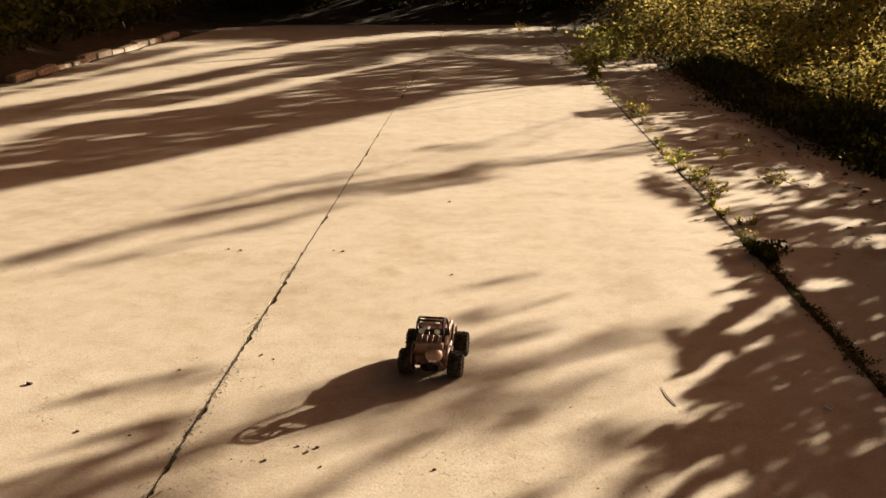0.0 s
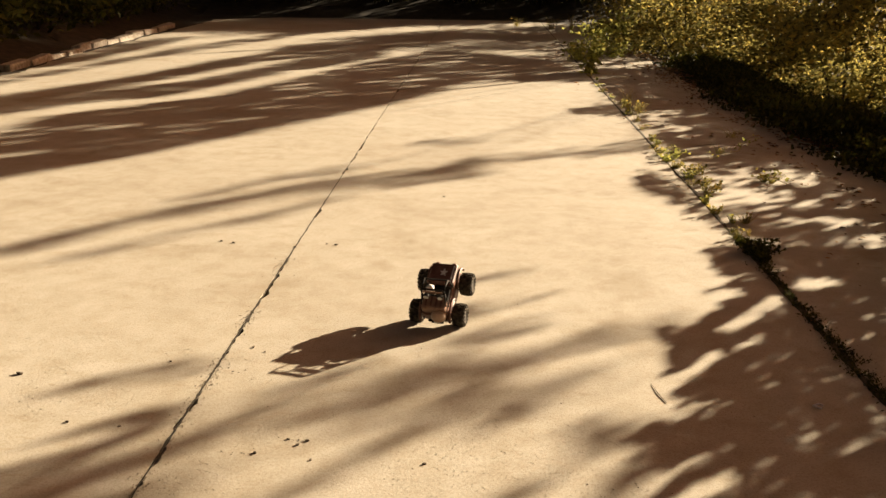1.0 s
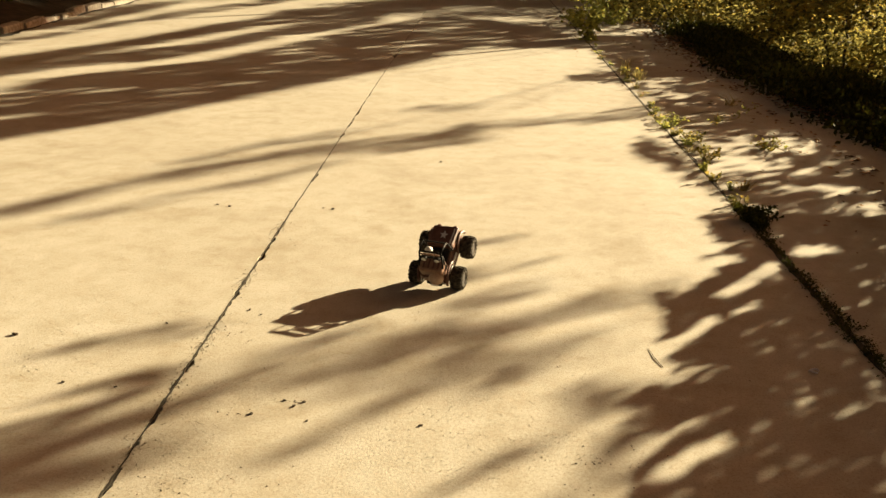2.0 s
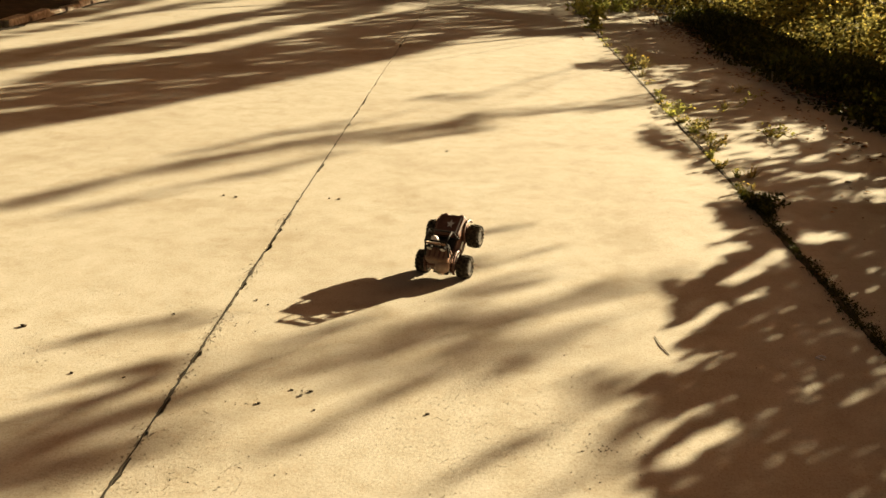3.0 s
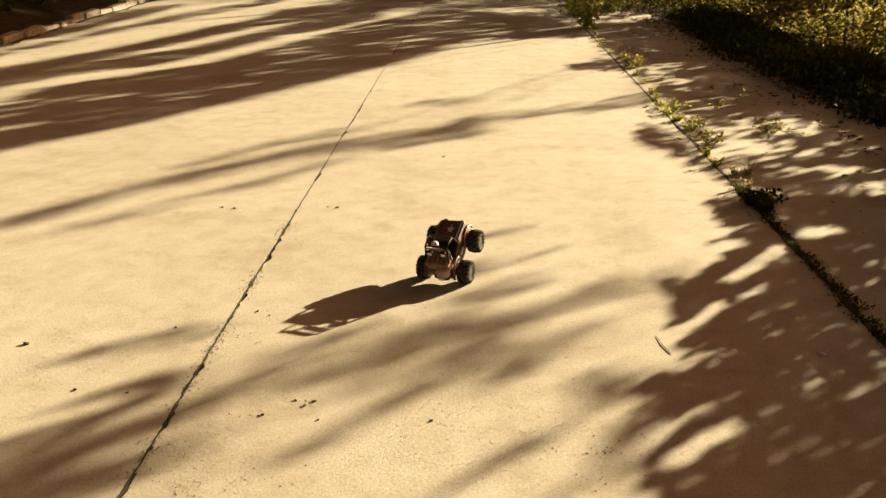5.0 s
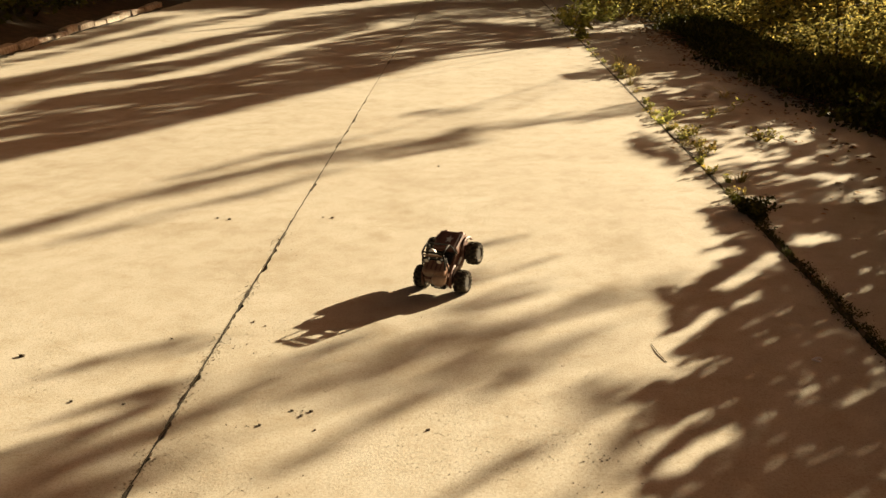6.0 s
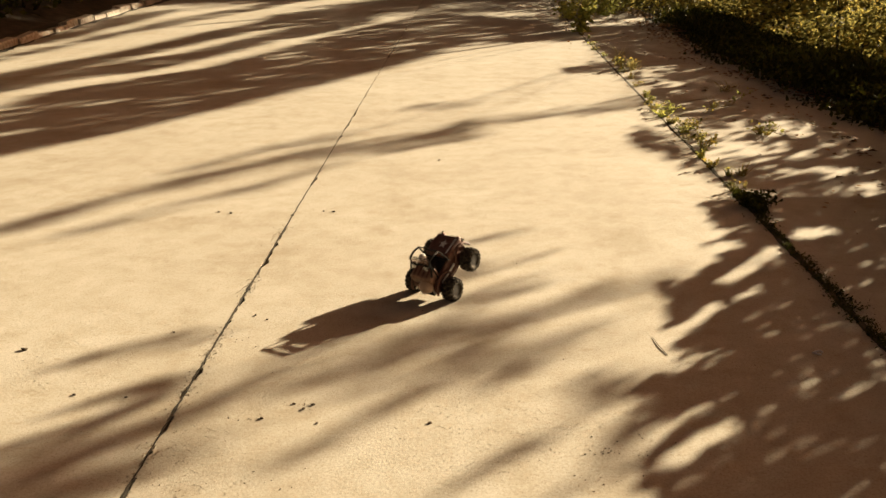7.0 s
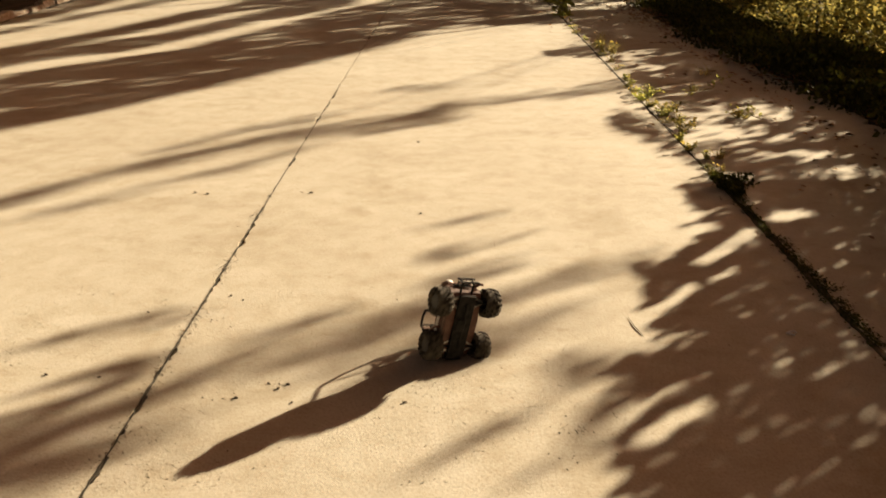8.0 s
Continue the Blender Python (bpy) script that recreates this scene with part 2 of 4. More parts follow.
def make_slab(x0, x1, seed0, seed1, g0, g1, parent):
    """One long concrete slab; its side edges are ragged, and the gap to its neighbour is real."""
    ys = [-8 + 0.4 * i for i in range(24)]
    y = 1.6
    while y < 27:
        ys.append(y)
        y += max(0.012, y * 0.004) if y < 14 else 0.2
    top, bot = [], []
    for y in ys:
        a = x0 + JOINT * y + g0 + max(0.0, ragged(y, seed0, 0.022)) * (g0 > 0)
        b = x1 + JOINT * y - g1 - max(0.0, ragged(y, seed1, 0.022)) * (g1 > 0)
        if g0 == 0:
            a = x0 + JOINT * 0.2 * y + ragged(y * 0.3, seed0, 0.12)
        if g1 == 0:
            b = x1 + JOINT * 0.2 * y + ragged(y * 0.3, seed1, 0.16)
        top.append((a, b, y))
    verts, faces = [], []
    cols = 5
    for a, b, y in top:
        yy = [min(y, far_edge(a + (b - a) * k / (cols - 1))) for k in range(cols)]
        verts.append((a, yy[0], -0.12))
        verts += [(a + (b - a) * k / (cols - 1), yy[k], 0.0) for k in range(cols)]
        verts.append((b, yy[-1], -0.12))
    w = cols + 2
    for j in range(len(top) - 1):
        faces += [(j * w + i, j * w + i + 1, (j + 1) * w + i + 1, (j + 1) * w + i) for i in range(w - 1)]
    n = len(top) - 1
    faces += [(n * w + i, n * w + i + 1, n * w + w - 1 - 0) for i in range(w - 2)]
    return raw("slab", verts, faces, M_CONCRETE, parent)


def make_road():
    road = new("road")
    tagged(road, "worn sunlit concrete road in long slabs with open joints", "road", kind="structure")
    make_slab(-6.3, -1.075, 2.5, 3.0, 0, 0.0025, road)
    make_slab(-1.075, 1.63, 3.5, 4.0, 0.0025, 0.007, road)
    make_slab(1.63, 3.5, 4.5, 5.0, 0.007, 0, road)


def fill_joints():
    """Crumbly dark soil packed flush into each joint, ragged, with wider bites where the edges have broken off."""
    for x, w in ((-1.075, 0.0037), (1.63, 0.010)):
        y, ys = 1.4, []
        while y < 26:
            ys.append(y)
            y += max(0.008, 0.003 * y)
        verts = []
        for y in ys:
            bite = max(0.0, noise.noise((y * 6.0, x, 2)) - 0.25) * 0.022
            thin = 0.25 + 0.75 * min(1.0, max(0.0, 0.75 + 1.3 * noise.noise((y * 2.1, x, 7))))
            l, r = (w * thin * (1 + 0.6 * noise.noise((y * 37, x, k))) + bite * (0.5 + noise.noise((y * 19, x, k + 2))) + 0.0012 for k in (1, 5))
            fade = min(1.0, max(0.3, (11 - y) / 6)) if x < 0 else 1.0
            l, r = l * fade, r * fade
            c = x + JOINT * y + 0.004 * noise.noise((y * 8.0, x, 3)) + 0.003 * noise.noise((y * 26.0, x, 3))
            verts += [(c - max(l, 0.001), y, 0.0005), (c, y, 0.0012), (c + max(r, 0.001), y, 0.0005)]
        faces = [(3 * i + k, 3 * i + k + 1, 3 * i + k + 4, 3 * i + k + 3) for i in range(len(ys) - 1) for k in (0, 1)]
        tagged(raw("joint_soil", verts, faces, M_SOIL), "dark crumbly soil packed into the open slab joint", "soil", kind="structure")


def make_soil_ridge():
    """Soil and moss that have grown out of the joint into an uneven low ridge."""
    ys = [2.2 + 0.04 * i for i in range(300)]
    verts, faces = [], []
    for y in ys:
        x = 1.63 + JOINT * y
        n = noise.noise((y * 1.7, 2.0, 0)) + 0.5 * noise.noise((y * 6.0, 5.0, 0))
        near = 0.008 * (1.3 + n) if y < 5.3 else 0.0
        wl, wr = 0.006 + max(0, 0.03 * n) + near * 0.5, 0.006 + max(0, 0.045 * n + 0.01) + near
        h = 0.002 + max(0, 0.012 * n) + near * 0.2
        verts += [(x - wl, y, -0.002), (x - wl * 0.3, y, h), (x + wr * 0.4, y, h), (x + wr, y, -0.002)]
    faces = [(4 * i + k, 4 * i + k + 1, 4 * i + k + 5, 4 * i + k + 4) for i in range(len(ys) - 1) for k in range(3)]
    tagged(raw("soil_ridge", verts, faces, M_DIRT), "dark mossy soil ridge grown out of the joint", "soil", kind="structure")


def make_kerb():
    kerb = new("kerb")
    tagged(kerb, "low broken kerb of pale weathered stones along the road", "kerb", kind="structure")
    rnd = random.Random(5)
    y = 13.7
    while y < 22.5:
        ln = rnd.uniform(0.55, 0.95)
        bm = bmesh.new()
        add_box(bm, pose(-6.42 + rnd.uniform(-0.05, 0.05), y + ln / 2, rnd.uniform(-0.055, 0.0), rnd.uniform(-2, 2), rnd.uniform(-8, 8), rnd.uniform(-3, 3)),
                0.17, ln - rnd.uniform(0.01, 0.05), 0.2, 0.03, 2)
        for v in bm.verts:
            v.co += Vector((0, 0, 0.03)) * noise.noise(v.co * 4)
        part("kerb_stone", bm, M_CURB, kerb)
        y += ln


make_ground()
make_road()
fill_joints()
make_soil_ridge()
make_kerb()


# ---- trees that shade the road ----
def noise_gap(x, y, seed, across, along):
    """Streaky gaps that run with the sun's direction."""
    u, v = x * SX + y * SY, x * SY - y * SX
    return noise.noise((u * along, v * across, seed)) + 0.45 * noise.noise((u * along * 2.7, v * across * 2.7, seed + 5))


def streak(points, per_m2, z0, z1, cut, rnd, seed, fine=1.0):
    """Leaf places whose shade falls along a strip of ground (x, y, half depth), up the sun's rays at heights z0 to z1."""
    out = []
    for (xa, ya, wa), (xb, yb, wb) in zip(points, points[1:]):
        area = abs(xb - xa) * (wa + wb)
        for _ in range(int(area * per_m2)):
            u = rnd.random()
            v = rnd.uniform(-1, 1)
            x, y = xa + (xb - xa) * u, ya + (yb - ya) * u + v * (wa + (wb - wa) * u)
            across = (0.9 / max(0.12, (wa + wb) / 2) + 1.6) * fine
            if noise_gap(x, y, seed, across * 1.2, 0.62 * fine) < cut + 0.35 * max(0, abs(v) - 0.6):
                continue
            z = z0 + (z1 - z0) * (0.5 + 0.5 * noise.noise((x * 1.3, y * 1.3, seed + 3))) + rnd.uniform(-0.12, 0.12)
            k = z / SLOPE
            out.append((x + SX * k, y + SY * k, z))
    return out


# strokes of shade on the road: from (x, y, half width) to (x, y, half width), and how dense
# strengths 1.7 and 1.6 add lens corner darkening to the leaf shade
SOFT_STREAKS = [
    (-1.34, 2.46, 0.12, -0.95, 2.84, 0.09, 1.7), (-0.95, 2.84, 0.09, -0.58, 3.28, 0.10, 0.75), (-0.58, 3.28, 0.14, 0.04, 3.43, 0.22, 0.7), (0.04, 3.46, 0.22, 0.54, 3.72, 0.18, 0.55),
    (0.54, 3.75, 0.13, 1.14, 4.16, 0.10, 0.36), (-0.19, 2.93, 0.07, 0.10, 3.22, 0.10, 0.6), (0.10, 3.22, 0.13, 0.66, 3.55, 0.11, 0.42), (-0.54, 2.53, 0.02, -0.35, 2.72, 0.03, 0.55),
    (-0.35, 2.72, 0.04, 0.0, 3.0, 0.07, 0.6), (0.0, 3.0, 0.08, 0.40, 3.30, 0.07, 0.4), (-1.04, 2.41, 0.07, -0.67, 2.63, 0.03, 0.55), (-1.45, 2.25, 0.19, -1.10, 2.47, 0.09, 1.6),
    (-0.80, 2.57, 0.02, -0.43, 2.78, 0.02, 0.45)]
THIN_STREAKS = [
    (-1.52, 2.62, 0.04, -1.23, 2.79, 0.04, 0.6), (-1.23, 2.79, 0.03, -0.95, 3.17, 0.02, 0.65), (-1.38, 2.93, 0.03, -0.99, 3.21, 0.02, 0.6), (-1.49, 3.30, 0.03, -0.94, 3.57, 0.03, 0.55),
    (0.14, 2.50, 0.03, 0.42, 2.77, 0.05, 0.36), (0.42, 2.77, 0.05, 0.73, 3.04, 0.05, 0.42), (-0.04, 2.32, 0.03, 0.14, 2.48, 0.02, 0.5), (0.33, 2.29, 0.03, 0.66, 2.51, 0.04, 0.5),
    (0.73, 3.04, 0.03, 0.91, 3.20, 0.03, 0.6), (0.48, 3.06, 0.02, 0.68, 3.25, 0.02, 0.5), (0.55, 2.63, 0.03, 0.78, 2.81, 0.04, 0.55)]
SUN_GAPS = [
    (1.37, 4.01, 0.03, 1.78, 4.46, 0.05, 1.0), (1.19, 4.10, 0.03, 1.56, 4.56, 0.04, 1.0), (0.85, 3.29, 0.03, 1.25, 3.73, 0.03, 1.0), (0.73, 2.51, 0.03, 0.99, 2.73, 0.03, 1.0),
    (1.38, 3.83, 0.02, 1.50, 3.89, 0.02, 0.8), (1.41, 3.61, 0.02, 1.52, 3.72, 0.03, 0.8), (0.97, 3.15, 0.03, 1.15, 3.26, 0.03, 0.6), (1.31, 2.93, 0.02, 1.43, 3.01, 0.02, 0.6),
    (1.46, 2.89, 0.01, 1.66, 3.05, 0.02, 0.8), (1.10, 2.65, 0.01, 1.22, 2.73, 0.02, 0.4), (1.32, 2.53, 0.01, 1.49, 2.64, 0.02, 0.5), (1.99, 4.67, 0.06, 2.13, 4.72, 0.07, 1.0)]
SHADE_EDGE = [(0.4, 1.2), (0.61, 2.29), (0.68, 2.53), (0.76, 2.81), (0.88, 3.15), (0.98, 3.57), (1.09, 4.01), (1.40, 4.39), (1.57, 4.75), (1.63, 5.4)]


def up_ray(x, y, z):
    """The place at height z from which a leaf shades (x, y) on the road."""
    return (x + SX * z / SLOPE, y + SY * z / SLOPE, z)


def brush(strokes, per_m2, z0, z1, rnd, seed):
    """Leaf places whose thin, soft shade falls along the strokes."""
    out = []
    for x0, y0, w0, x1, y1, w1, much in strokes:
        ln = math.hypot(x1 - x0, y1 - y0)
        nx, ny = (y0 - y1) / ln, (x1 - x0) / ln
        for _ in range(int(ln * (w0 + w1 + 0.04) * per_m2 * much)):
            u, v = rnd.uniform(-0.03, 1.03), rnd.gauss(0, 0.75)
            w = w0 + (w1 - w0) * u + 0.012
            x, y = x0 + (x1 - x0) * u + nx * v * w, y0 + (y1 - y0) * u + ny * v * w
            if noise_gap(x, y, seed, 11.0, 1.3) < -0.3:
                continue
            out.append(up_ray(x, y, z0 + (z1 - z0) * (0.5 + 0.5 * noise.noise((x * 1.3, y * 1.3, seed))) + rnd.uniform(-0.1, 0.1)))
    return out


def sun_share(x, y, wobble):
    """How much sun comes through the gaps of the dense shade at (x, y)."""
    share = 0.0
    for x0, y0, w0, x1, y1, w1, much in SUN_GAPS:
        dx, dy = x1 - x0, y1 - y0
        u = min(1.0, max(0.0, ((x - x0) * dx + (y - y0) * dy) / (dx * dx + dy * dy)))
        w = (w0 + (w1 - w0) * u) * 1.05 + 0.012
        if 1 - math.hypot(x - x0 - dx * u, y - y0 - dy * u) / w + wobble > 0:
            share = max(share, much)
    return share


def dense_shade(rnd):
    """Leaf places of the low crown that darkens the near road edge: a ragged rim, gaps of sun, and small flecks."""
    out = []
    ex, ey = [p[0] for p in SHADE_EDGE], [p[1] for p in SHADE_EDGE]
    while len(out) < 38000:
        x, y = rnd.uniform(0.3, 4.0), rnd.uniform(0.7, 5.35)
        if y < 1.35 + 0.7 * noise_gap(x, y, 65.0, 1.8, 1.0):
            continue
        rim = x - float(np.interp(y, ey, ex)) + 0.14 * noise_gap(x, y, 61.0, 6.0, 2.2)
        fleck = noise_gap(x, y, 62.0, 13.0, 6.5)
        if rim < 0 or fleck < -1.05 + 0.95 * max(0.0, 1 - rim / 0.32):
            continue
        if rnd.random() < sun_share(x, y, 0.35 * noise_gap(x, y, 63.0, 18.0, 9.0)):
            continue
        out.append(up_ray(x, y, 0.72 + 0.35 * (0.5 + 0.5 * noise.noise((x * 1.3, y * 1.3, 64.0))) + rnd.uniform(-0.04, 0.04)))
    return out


def verge_shade(rnd):
    """Leaf places that shade the strip between the open joint and the bushes, with small flecks of sun, fewer towards the bushes."""
    out = []
    while len(out) < 38000:
        x, y = rnd.uniform(1.7, 5.0), rnd.uniform(5.2, 15.0)
        side = x - (1.63 + JOINT * y)
        patch = noise_gap(x, y, 71.0, 1.5, 0.9)
        fleck = noise_gap(x, y, 72.0, 11.0, 4.5)
        sunny = max(0.0, 1 - min(math.hypot(x - a, (y - b) * 0.8) / r for a, b, r in ((3.0, 7.4, 0.42), (2.6, 6.4, 0.40), (2.62, 5.9, 0.32), (2.75, 5.5, 0.30), (2.45, 7.3, 0.45))))
        if side < 0.10 + 0.22 * noise_gap(x, y, 73.0, 3.0, 1.0) or fleck < -0.22 + 0.55 * sunny - 0.40 * min(1.0, max(0.0, side - 0.35)) + 1.2 * max(0.0, patch - 0.12) - 0.5 * max(0.0, -patch):
            continue
        out.append(up_ray(x, y, 1.25 + 0.4 * (0.5 + 0.5 * noise.noise((x * 1.3, y * 1.3, 74.0))) + rnd.uniform(-0.05, 0.05)))
    return out


def make_tree(places, seed, size, label, trunk_r=0.14, aside=0.0):
    """A tree under a crown of leaves: tapered trunk, limbs out to the leaf clumps, and the leaves."""
    rnd = random.Random(seed)
    n = len(places)
    mid = Vector((sum(p[0] for p in places) / n, sum(p[1] for p in places) / n, sum(p[2] for p in places) / n))
    base = Vector((mid.x + 1.2 + SY * aside, mid.y + 1.0 - SX * aside, 0))
    base.z = ground_height(base.x, base.y) - 0.1
    tree = new("tree")
    tree.location = base
    tagged(tree, label, "tree", group="trees beside the road")
    bm = bmesh.new()
    top = Vector((mid.x + SY * aside, mid.y - SX * aside, mid.z + 0.8)) - base
    pts = [Vector((0, 0, 0)), Vector((0.08, 0.03, mid.z * 0.4)), Vector((-0.2, -0.15, mid.z * 0.75)), top]
    add_tube(bm, pts, [trunk_r * 1.3, trunk_r, trunk_r * 0.7, trunk_r * 0.2], 10)
    part("trunk", bm, M_BARK, tree, smooth=True)
    for i in range(4 if aside else 9):
        q = Vector(rnd.choice(places)) - base
        s = pts[1].lerp(pts[2], rnd.random())
        bm = bmesh.new()
        add_tube(bm, [s, s.lerp(q, 0.5) + Vector((0, 0, 0.25)), q], [trunk_r * 0.12, trunk_r * 0.06, 0.004], 6)
        part("limb", bm, M_BARK, tree, smooth=True)
    verts, faces = leaf_mesh([Vector(p) - base for p in places], rnd, size)
    raw("crown", verts, faces, M_LEAF, tree)


def make_shade_trees():
    rnd = random.Random(11)
    label = "broad-leaved roadside tree with sunlit gaps in its crown"
    make_tree(streak([(1.53, 10.56, 0.17), (2.21, 10.70, 0.43)], 900, 1.2, 1.6, -0.4, rnd, 24.0, 1.0)
              + streak([(1.56, 6.99, 0.15), (1.72, 6.94, 0.64), (1.84, 6.43, 0.65), (1.90, 5.79, 0.22)], 1500, 1.2, 1.8, -0.2, rnd, 25.0, 3.2)
              + streak([(2.2, 13.6, 2.6), (3.2, 13.6, 2.6)], 750, 1.3, 1.9, -0.08, rnd, 30.0, 2.2)
              + verge_shade(rnd),
              1, 0.060, label, 0.07, 0.0)
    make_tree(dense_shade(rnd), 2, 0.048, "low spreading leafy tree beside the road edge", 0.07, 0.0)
    make_tree(streak([(0.05, 4.60, 0.03), (0.29, 4.74, 0.04), (0.57, 4.86, 0.03)], 420, 2.2, 2.8, -0.4, rnd, 12.0, 2.0)
              + streak([(0.10, 4.18, 0.09), (0.38, 4.32, 0.12), (0.62, 4.42, 0.07)], 420, 2.2, 2.8, -0.15, rnd, 13.0, 2.0)
              + streak([(0.10, 3.88, 0.09), (0.50, 4.07, 0.09)], 330, 2.2, 2.8, -0.2, rnd, 14.0, 1.0)
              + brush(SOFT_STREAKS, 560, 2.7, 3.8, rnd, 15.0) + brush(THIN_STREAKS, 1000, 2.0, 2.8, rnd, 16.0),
              3, 0.072, label, 0.07, 1.9)
    make_tree(streak([(-2.61, 4.90, 0.16), (-2.28, 5.35, 0.16), (-1.97, 5.79, 0.17), (-1.45, 6.27, 0.20), (-0.79, 6.84, 0.26)], 430, 3.6, 4.8, -0.34, rnd, 6.0, 2.0)
              + streak([(-2.05, 5.00, 0.08), (-1.59, 5.47, 0.12), (-1.15, 5.92, 0.14), (-0.75, 6.45, 0.13)], 240, 3.6, 4.8, -0.2, rnd, 7.0, 1.8)
              + streak([(-1.81, 6.29, 0.11), (-1.32, 6.89, 0.17), (-0.76, 7.39, 0.17)], 220, 3.6, 4.8, -0.3, rnd, 8.0)
              + streak([(-0.79, 6.84, 0.18), (-0.28, 7.04, 0.33), (0.40, 7.44, 0.28)], 380, 3.4, 4.5, -0.28, rnd, 9.0, 2.0),
              4, 0.08, label, 0.07, -3.6)
    make_tree(streak([(-0.28, 8.47, 0.14), (0.41, 8.67, 0.17)], 180, 3.2, 4.2, -0.3, rnd, 10.0)
              + streak([(0.08, 7.61, 0.16), (0.83, 8.01, 0.22), (1.54, 8.34, 0.27), (2.10, 8.57, 0.39)], 260, 2.8, 3.8, -0.2, rnd, 11.0, 1.8),
              5, 0.08, label, 0.07, -3.6)
    make_tree(streak([(-4.15, 8.15, 1.53), (-3.41, 8.97, 1.71), (-2.80, 9.60, 1.62), (-2.19, 10.98, 1.84)], 850, 3.2, 4.8, -0.28, rnd, 0.0, 2.6)
              + streak([(-3.64, 6.85, 0.33), (-3.02, 7.62, 0.38), (-2.51, 8.35, 0.43), (-1.69, 9.64, 0.52), (-0.59, 11.50, 0.63), (0.12, 12.72, 0.53)], 460, 4.0, 5.4, -0.7, rnd, 40.0, 1.0)
              + streak([(-2.19, 10.95, 1.74), (-1.39, 12.78, 2.21), (-0.04, 15.18, 2.60), (1.32, 15.12, 1.80), (2.20, 14.21, 1.03)], 760, 3.2, 4.8, -0.22, rnd, 1.0, 2.6),
              6, 0.11, label, 0.15, 0.0)
    make_tree(streak([(-5.12, 10.10, 0.38), (-3.92, 13.36, 0.78), (-2.84, 16.60, 1.19), (0.19, 20.15, 1.16)], 380, 3.6, 5.2, -0.35, rnd, 2.0, 2.4)
              + streak([(-5.98, 11.89, 0.52), (-4.83, 16.56, 0.89), (-2.95, 22.02, 1.03), (-1.23, 24.48, 0.85)], 380, 3.6, 5.2, -0.12, rnd, 3.0, 2.4)
              + streak([(-7.01, 13.34, 0.59), (-5.82, 15.20, 0.84), (-5.30, 19.45, 1.08)], 420, 3.6, 5.2, -0.5, rnd, 41.0, 2.4)
              + streak([(-5.51, 10.37, 0.36), (-4.42, 12.42, 0.45), (-3.44, 15.60, 0.53)], 420, 3.6, 5.2, -0.5, rnd, 42.0, 2.4)
              + streak([(-5.90, 21.68, 1.00), (-2.81, 25.59, 0.92), (1.70, 24.48, 0.85)], 360, 3.6, 5.2, 0.12, rnd, 4.0, 2.4)
              + streak([(-3.01, 17.58, 0.67), (0.20, 21.34, 0.81), (2.51, 21.32, 0.65)], 360, 3.6, 5.2, -0.3, rnd, 5.0, 2.4)
              + streak([(-5.3, 9.0, 0.35), (-4.2, 11.2, 0.6), (-3.4, 12.0, 0.8), (-2.4, 14.6, 1.0), (-1.0, 17.2, 1.0)], 480, 3.6, 5.2, -0.22, rnd, 44.0, 3.4)
              + streak([(-8.2, 12.5, 3.0), (-6.6, 13.5, 2.6), (-5.6, 18.0, 2.6)], 300, 3.6, 5.2, -0.2, rnd, 45.0, 2.4),
              7, 0.13, label, 0.15, 0.0)
    # unseen tall trees added over the far end and verge, to keep the woods dark
    dark = "unseen tall tree added to keep the woods dark"
    make_tree(streak([(-11.0, 19.0, 10.0), (-6.5, 20.0, 9.5)], 90, 7.0, 10.0, -0.6, rnd, 50.0), 8, 0.30, dark, 0.3)
    make_tree(streak([(-8.0, 32.4, 3.6), (0.0, 32.4, 3.2), (4.0, 31.0, 2.8)], 45, 6.0, 10.0, -0.6, rnd, 51.0), 9, 0.26, dark, 0.3)
    make_tree(streak([(3.7, 8.6, 3.0), (5.0, 8.4, 3.8), (6.5, 8.0, 4.0)], 700, 2.6, 4.0, -0.7, rnd, 52.0, 1.0), 10, 0.1, dark, 0.2)


make_shade_trees()


# ---- bushes and woods that close the place ----
def bush_master(name, seed, w, d, h, count, size, material, label, stems=9):
    """A dense bush, its outline broken by clumps; leaves sit mostly in the outer shell."""
    rnd = random.Random(seed)
    bush = new(name)
    tagged(bush, label, "bush", group="bushes along the road")
    places = []
    clumps = []
    for _ in range(46):
        a, t = rnd.uniform(0, math.tau), rnd.random() ** 0.5
        z = rnd.uniform(0.1, 1.0)
        wide = math.sqrt(max(0.05, 1 - (z * 0.95) ** 2))
        clumps.append(Vector((math.cos(a) * t * w / 2 * wide, math.sin(a) * t * d / 2 * wide, z * h * 0.92)))
    while len(places) < count:
        c = rnd.choice(clumps)
        p = c + Vector((rnd.gauss(0, w * 0.08), rnd.gauss(0, d * 0.08), rnd.gauss(0, h * 0.07)))
        if p.z > 0.02:
            places.append(p)
    verts, faces = leaf_mesh(places, rnd, size)
    raw("crown", verts, faces, material, bush)
    for c in rnd.sample(clumps, stems):
        bm = bmesh.new()
        s = Vector((c.x * 0.25, c.y * 0.25, -0.1))
        add_tube(bm, [s, s.lerp(c, 0.5) + Vector((rnd.uniform(-.1, .1), rnd.uniform(-.1, .1), 0.1)), c], [0.03, 0.02, 0.006], 6)
        part("stem", bm, M_BARK, bush, smooth=True)
    return bush


